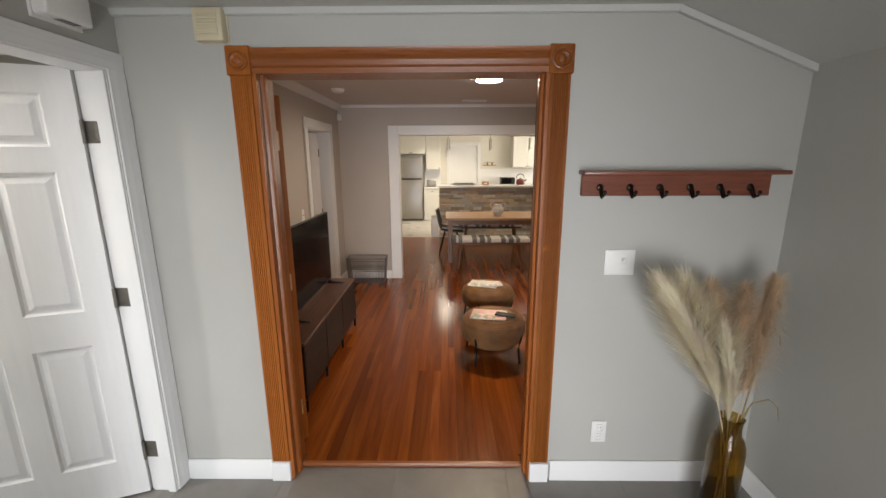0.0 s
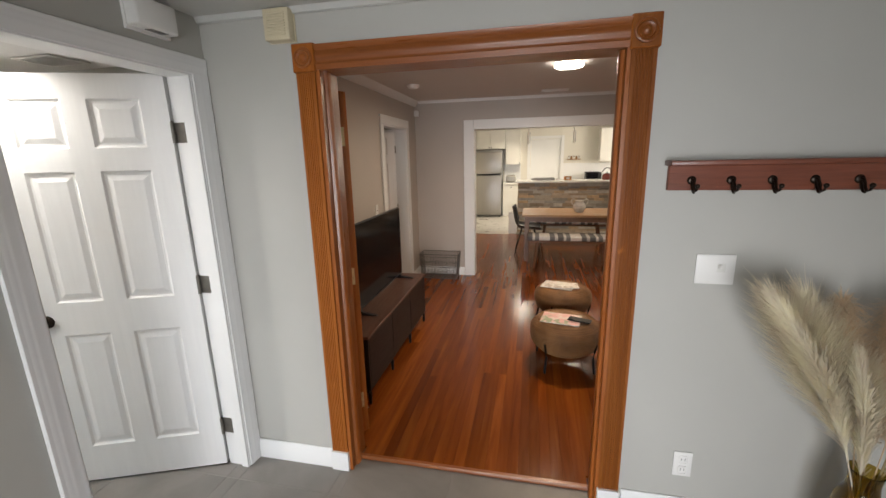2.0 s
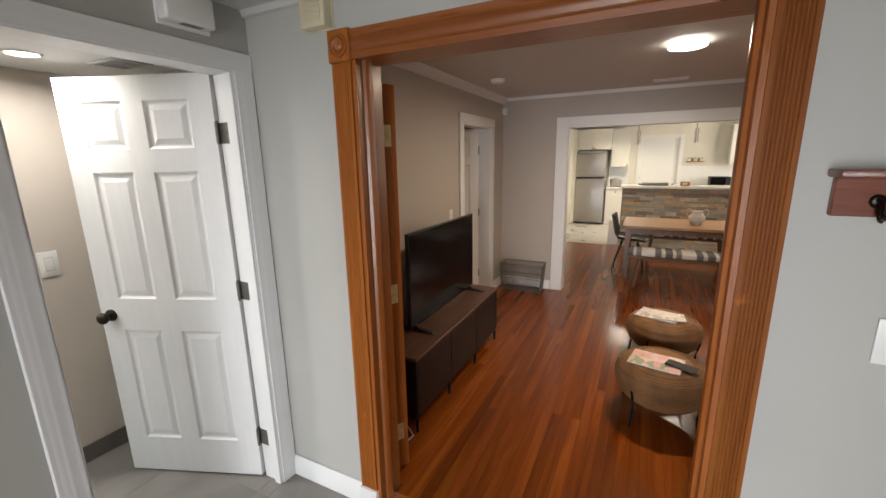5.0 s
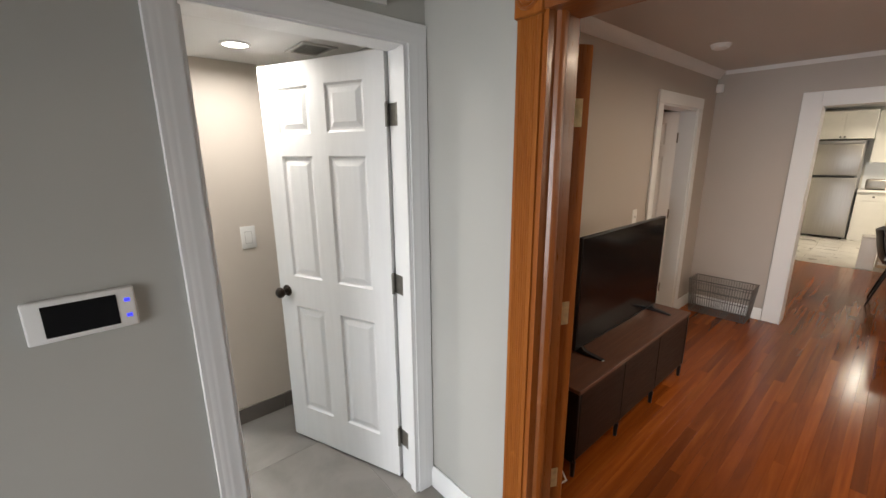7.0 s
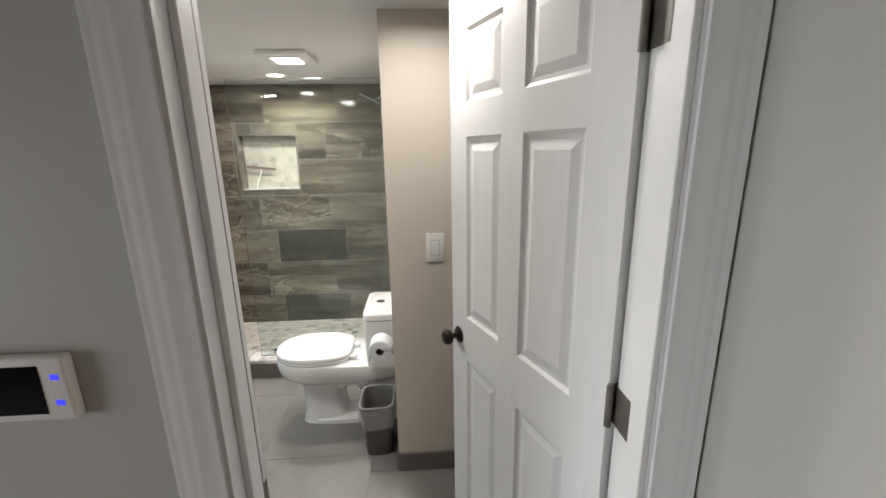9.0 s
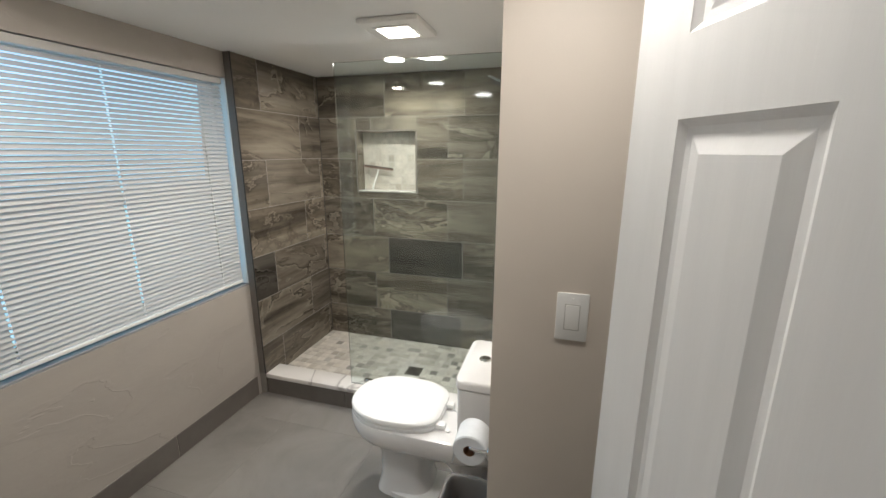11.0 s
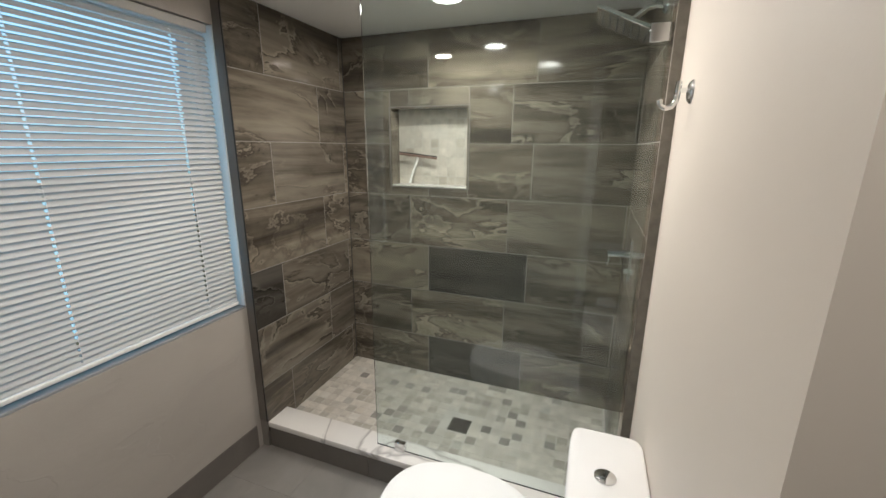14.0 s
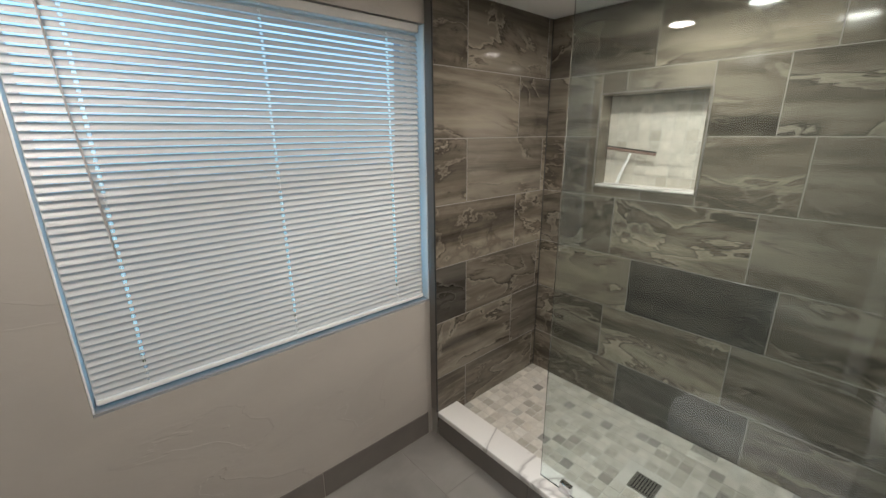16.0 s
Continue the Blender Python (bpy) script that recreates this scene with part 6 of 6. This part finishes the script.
structure("trim_fridge_filler", boxed(-1.2985, -1.203, 11.0, 11.03, FL, FL + 2.27, 0.002), CREAMW, "narrow cream filler strip beside the fridge", "trim")
cabinet("base_cabinet", -0.50, -0.06, 11.12, 11.715, FL, FL + 0.87, 1, "cream base cabinet with a drawer", True, "top")
cabinet("base_cabinet", 1.05, 2.2, 11.12, 11.715, FL, FL + 0.87, 2, "cream base cabinets along the back wall", True, "top")
cabinet("upper_cabinet", 1.95, 2.75, 11.38, 11.715, FL + 1.42, FL + 2.25, 2, "cream wall cabinet near the window")
for x0, x1 in ((-0.50, -0.05), (1.04, 2.9)):
    tagged(link("worktop", boxed(x0, x1, 11.09, 11.715, FL + 0.871, FL + 0.905, 0.003), QUARTZ), "white stone kitchen worktop", "worktop")
    structure("backsplash_left" if x0 < 0 else "backsplash_right", boxed(x0, x1 if x0 < 0 else 2.9, 11.706, 11.7195, FL + 0.906, FL + 1.38), TRIM, "white tiled backsplash", "backsplash", False)
ts = thing("toaster", (-0.30, 11.32, FL + 0.905), "steel toaster standing on the worktop", "toaster")
part("shell", boxed(-0.13, 0.13, -0.08, 0.08, 0.012, 0.19, 0.03, 3), STEEL, ts)
part("base", boxed(-0.125, 0.125, -0.075, 0.075, 0.0, 0.0119, 0.002), DARKPLASTIC, ts)
for y in (-0.03, 0.03):
    part("slot", boxed(-0.10, 0.10, y - 0.012, y + 0.012, 0.1895, 0.1915), DARKPLASTIC, ts)
bdk = thing("door_kitchen", (0.205, 11.74, FL), "white back door in the kitchen with white casing", "door", kind="structure")
part("slab", boxed(0.005, 0.785, 0.0, 0.04, 0.0, 2.02, 0.002), TRIM, bdk)
part("light_panel", boxed(0.12, 0.67, -0.004, 0.0, 0.95, 1.90, 0.003), TRIM, bdk)
part("knob", cyl(B(), (0.72, 0.0, 0.95), (0.72, -0.05, 0.95), 0.022, seg=14), HINGEGREY, bdk)
for a in ((-0.085, 0.0), (0.79, 0.875)):
    part("casing", boxed(a[0], a[1], -0.040, -0.022, 0.0, 2.11, 0.003), TRIM, bdk)
part("head_casing", boxed(0.0, 0.79, -0.040, -0.022, 2.026, 2.11, 0.003), TRIM, bdk)
ks = thing("wall_shelf", (1.34, 11.718, FL + 1.47), "small wooden wall shelf with jars", "shelf")
part("board", boxed(-0.18, 0.18, -0.10, 0, 0, 0.02, 0.002), TABLEWOOD, ks)
for k in range(5):
    jr = thing("jar", (1.21 + 0.065 * k, 11.67, FL + 1.49), "small pale jar on the wall shelf", "jar", "jars on the shelf")
    part("glass", lathe(B(), [(0, 0), (0.024, 0), (0.026, 0.01), (0.024, 0.055), (0.018, 0.06), (0, 0.06)], 16), TABLEWOOD if k % 2 else QUARTZ, jr)
    part("lid", lathe(B(), [(0.019, 0.0602), (0.019, 0.075), (0, 0.076)], 16), LEGWOOD, jr)
bx = thing("wooden_box", (0.98, 9.05, FL + 1.0925), "small orange wooden box on the bar top", "box")
part("box", boxed(-0.075, 0.075, -0.04, 0.04, 0, 0.075, 0.003), plain("orange_wood", (0.48, 0.22, 0.08), 0.5, vary=0.2, bump=0.1), bx)
part("label", boxed(-0.035, 0.035, -0.0415, -0.0395, 0.02, 0.055), QUARTZ, bx)
trd = thing("serving_tray", (0.50, 9.10, FL + 1.0925), "low dark tray on the bar top", "tray")
part("tray", boxed(-0.22, 0.22, -0.07, 0.07, 0, 0.05, 0.006, 2), SIDEG, trd)
part("handle", boxed(-0.27, -0.2205, -0.02, 0.02, 0.01, 0.03, 0.004), DARKPLASTIC, trd)
mw = thing("microwave", (1.86, 11.40, FL + 0.905), "black microwave on the worktop", "microwave")
part("case", boxed(-0.24, 0.14, -0.16, 0.18, 0.01, 0.25, 0.006), DARKPLASTIC, mw)
part("door_glass", boxed(-0.22, 0.05, -0.166, -0.1605, 0.03, 0.23, 0.002), SCREEN, mw)
ke = thing("kettle", (1.76, 9.10, FL + 1.0925), "copper-red kettle with a black handle on the bar top", "kettle")
RED = plain("copper_red_enamel", (0.22, 0.05, 0.035), 0.15, vary=0.1, bump=0, coat=0.5)
part("body", lathe(B(), [(0, 0), (0.085, 0), (0.098, 0.02), (0.095, 0.07), (0.07, 0.115), (0.035, 0.13), (0, 0.132)], 32), RED, ke)
part("handle", tube(B(), [(-0.075, 0, 0.10), (-0.085, 0, 0.17), (-0.05, 0, 0.225), (0.0, 0, 0.24), (0.05, 0, 0.225), (0.085, 0, 0.17), (0.075, 0, 0.10)], 0.010, 10), DARKPLASTIC, ke)
part("knob", lathe(B(), [(0.012, 0.131), (0.018, 0.145), (0.012, 0.155), (0, 0.157)], 16), DARKPLASTIC, ke)
part("spout", cyl(B(), (0.08, 0, 0.06), (0.135, 0, 0.12), 0.022, 0.013, 14), RED, ke)
wbn = thing("step_bin", (-0.130, 8.78, FL), "white rectangular bin standing at the end of the bar", "bin")
part("body", boxed(-0.085, 0.085, -0.10, 0.14, 0, 0.42, 0.01, 2), PLASTIC, wbn)
part("lid", boxed(-0.088, 0.088, -0.103, 0.143, 0.4205, 0.455, 0.01, 2), PLASTIC, wbn)
OPAL = plain("opal_glass", (0.78, 0.76, 0.70), 0.2, vary=0.02, bump=0)
for x in (0.16, 1.06, 1.90):
    pt = thing("pendant_lamp", (x, 8.95, 1.86), "slim tubular pendant lamp over the bar", "pendant lamp", "pendant lamps over the bar")
    part("shade", lathe(B(), [(0.022, 0), (0.024, 0.004), (0.024, 0.22), (0.02, 0.235), (0.010, 0.24), (0.010, 0.236), (0.018, 0.215), (0.020, 0.004), (0.022, 0)], 24), OPAL, pt)
    part("cord", tube(B(), [(0, 0, 0.238), (0, 0, CL - 1.86)], 0.003, 6), BLACK, pt)
    part("side_rod", tube(B(), [(0.028, 0, 0.02), (0.028, 0, 0.24)], 0.004, 6), BRONZE, pt)
    part("canopy", lathe(B(), [(0.05, CL - 1.8605), (0.05, CL - 1.88), (0, CL - 1.882)], 24), BRONZE, pt)
kl = thing("door_pantry", (-1.2985, 9.35, FL), "white door with casing on the kitchen side wall", "door", kind="structure")
part("slab", boxed(0.0, 0.012, 0.0, 0.76, 0.0, 2.0, 0.002), TRIM, kl)
for y in (-0.09, 0.765):
    part("casing", boxed(0.0, 0.018, y, y + 0.085, 0.0, 2.10, 0.002), TRIM, kl)
part("knob", cyl(B(), (0.012, 0.70, 0.93), (0.06, 0.70, 0.93), 0.022, 0.026, 14), BRONZE, kl, "dark door knob")
# Unseen fixture, added to go with the fill over the table.
dl = downlight("ceiling_light", 1.0, 7.2, CL, 0.13, "unseen round ceiling light added to brighten the dining area")

# ---- tiles and boards ----
rows = [(-3.645 + 0.595 * k, -3.645 + 0.595 * (k + 1)) for k in range(10)]
rows = [(max(a, -1.748), min(b, 1.896)) for a, b in rows if a < 1.89 and b > -1.7]
ecells = []
for a, b, c, d in running(-1.26, 1.685, rows, 0.595, (-0.145, -0.145)):
    if d < 1.89:
        ecells.append((a, b, c, d))
        continue
    for lo, hi, end in ((-1.26, -0.684, 1.896), (-0.684, 0.559, 1.972), (0.559, 1.685, 1.896)):
        if min(b, hi) - max(a, lo) > 0.01:
            ecells.append((max(a, lo), min(b, hi), c, end))
lay("tile", floor_entry, FLOORTILE, "floor_tile", ecells, 0.006, 0.0025, lambda u, v, w: (u, v, -0.006 + w))
brow = [(-0.67 + 0.595 * k, min(-0.67 + 0.595 * (k + 1), 1.895)) for k in range(5)]
brow = [(max(a, -0.423), b) for a, b in brow if a < 1.89]
lay("tile", floor_bath, FLOORTILE, "floor_tile", cut(running(-3.345, -1.262, brow, 0.595, (-0.145, -0.145)), (-3.345, -2.40, 1.262, 1.9)), 0.006, 0.0012, lambda u, v, w: (u, v, -0.006 + w))

ZR = [2.113, 1.822, 1.528, 1.233, 0.936, 0.650, 0.345, 0.088]
trow = [(ZR[k + 1], ZR[k]) for k in range(7)]
ODD, EVEN = 0.168, 0.052
back_cells = cut(running(-0.385, 1.248, trow, 0.588, (ODD, EVEN)), (-0.07, 0.405, 1.285, 1.725))
shower_back = bpy.data.objects["wall_shower_back"]
part("grout", slab(B(), "x", -4.1699, -4.1592, -0.385, 1.248, 0.088, 2.113, [(-0.07, 0.405, 1.285, 1.725)]), TILEGROUT, shower_back, "pale grey grout between the tiles", soft=False)
part("grout", slab(B(), "y", -0.3849, -0.3768, -4.156, -3.334, 0.088, 2.113), TILEGROUT, bpy.data.objects["wall_shower_left"], "pale grey grout between the tiles", soft=False)
part("grout", slab(B(), "y", 1.2374, 1.2619, -4.156, -3.336, 0.088, 2.113), TILEGROUT, bpy.data.objects["wall_toilet"], "pale grey grout between the tiles", soft=False)
DARK_BACK = ((0.168, 0.650), (0.168, 0.088))
DARK_LEFT = ((-3.535, 0.650),)


def is_dark(cell, corners):
    return any(abs(cell[0] - u) < 0.02 and abs(cell[2] - v) < 0.02 for u, v in corners)


left_cells = running(-4.156, -3.333, trow, 0.588, (-3.535, -3.905))
for dark, stone in ((False, ONYX), (True, DARKONYX)):
    lay("tile", shower_back, stone, "onyx_tile", [c for c in back_cells if is_dark(c, DARK_BACK) == dark], 0.012, 0.003, lambda u, v, w: (-4.170 + w, u, v))
    lay("tile", bpy.data.objects["wall_shower_left"], stone, "onyx_tile", [c for c in left_cells if is_dark(c, DARK_LEFT) == dark], 0.010, 0.003, lambda u, v, w: (u, -0.385 + w * 0.9, v))
lay("tile", bpy.data.objects["wall_toilet"], ONYX, "onyx_tile", running(-4.156, -3.335, trow, 0.588, (-3.75, -3.60)), 0.026, 0.003, lambda u, v, w: (u, 1.262 - w, v))

# the boards nearest the doorway come first
random.seed(4)
boards = []
x = -1.298
while x < 2.597:
    y0 = 1.99
    while y0 < 8.615:
        y1 = min(y0 + random.uniform(0.7, 2.4), 8.615)
        if 8.615 - y1 < 0.25:
            y1 = 8.615
        boards.append((x, min(x + 0.0575, 2.598), y0, y1))
        y0 = y1
    x += 0.0575
boards = [(a, b, max(c, 1.994 if a > -0.70 and b < 0.575 else 2.052), d) for a, b, c, d in boards]
boards.sort(key=lambda c: c[2] + abs(c[0] - 0.1) * 1.2)
lay("board", floor_living, PLANK, "floor_board", boards, 0.012, 0.0004, lambda u, v, w: (u, v, FL - 0.012 + w))
ktile = running(-1.298, 3.39, [(8.625 + 0.3 * k, 8.625 + 0.3 * (k + 1)) for k in range(10)], 0.6, (0.1, 0.4))
lay("tile", floor_kitchen, glazed("pale_kitchen_tile", [(0, (0.46, 0.44, 0.40)), (1, (0.52, 0.50, 0.46))], 0.3, 3, 0.05), "kitchen_tile", ktile, 0.008, 0.004, lambda u, v, w: (u, v, FL - 0.008 + w))
random.seed(9)
P = 0.0535
mos = []
for i in range(16):
    for j in range(32):
        u0, v0 = -4.155 + i * P, -0.384 + j * P
        if v0 + P > 1.236 or u0 + P > -3.468:
            continue
        mos.append((u0, min(u0 + P, -3.470), v0, v0 + P))
mos = [c for c in mos if not (c[0] < -3.68 and c[1] > -3.79 and c[2] < 0.575 and c[3] > 0.465)]
mos.sort(key=lambda c: -c[0] + 0.3 * c[2])
shower_floor = structure("floor_shower", boxed(-4.157, -3.462, -0.376, 1.238, -0.02, 0.0905), LIGHTGROUT, "tumbled mosaic shower floor in beige and grey", "floor", False)
lay("mosaic_tile", shower_floor, MOSAIC, "mosaic_tile", mos, 0.006, 0.004, lambda u, v, w: (u, v, 0.086 + w))
nm_ = [(-0.068 + 0.0525 * i, -0.068 + 0.0525 * (i + 1), 1.287 + 0.0545 * j, 1.287 + 0.0545 * (j + 1)) for i in range(9) for j in range(8)]
lay("mosaic_tile", shower_back, NICHE, "niche_tile", nm_, 0.002, 0.003, lambda u, v, w: (-4.256 + w, u, v))
# tall tile skirting in the bathroom
sk = []
for u in range(8):
    sk.append((-3.31 + u * 0.595, -3.31 + (u + 1) * 0.595, 0.0, 0.135))
lay("skirting_tile", bpy.data.objects["wall_window"], BASETILE, "skirting_tile", [(a, min(b, -1.39), c, d) for a, b, c, d in sk if a < -1.4], 0.0125, 0.002, lambda u, v, w: (u, -0.4355 + w, v))
lay("skirting_tile", bpy.data.objects["wall_switch"], BASETILE, "skirting_tile", [(1.262, 1.56, 0, 0.105), (1.56, 1.895, 0, 0.105)], 0.010, 0.002, lambda u, v, w: (-2.40 + w, u, v))
lay("skirting_tile", bpy.data.objects["wall_toilet"], BASETILE, "skirting_tile", [(-3.335, -2.86, 0, 0.105), (-2.86, -2.402, 0, 0.105)], 0.010, 0.002, lambda u, v, w: (u, 1.262 - w, v))
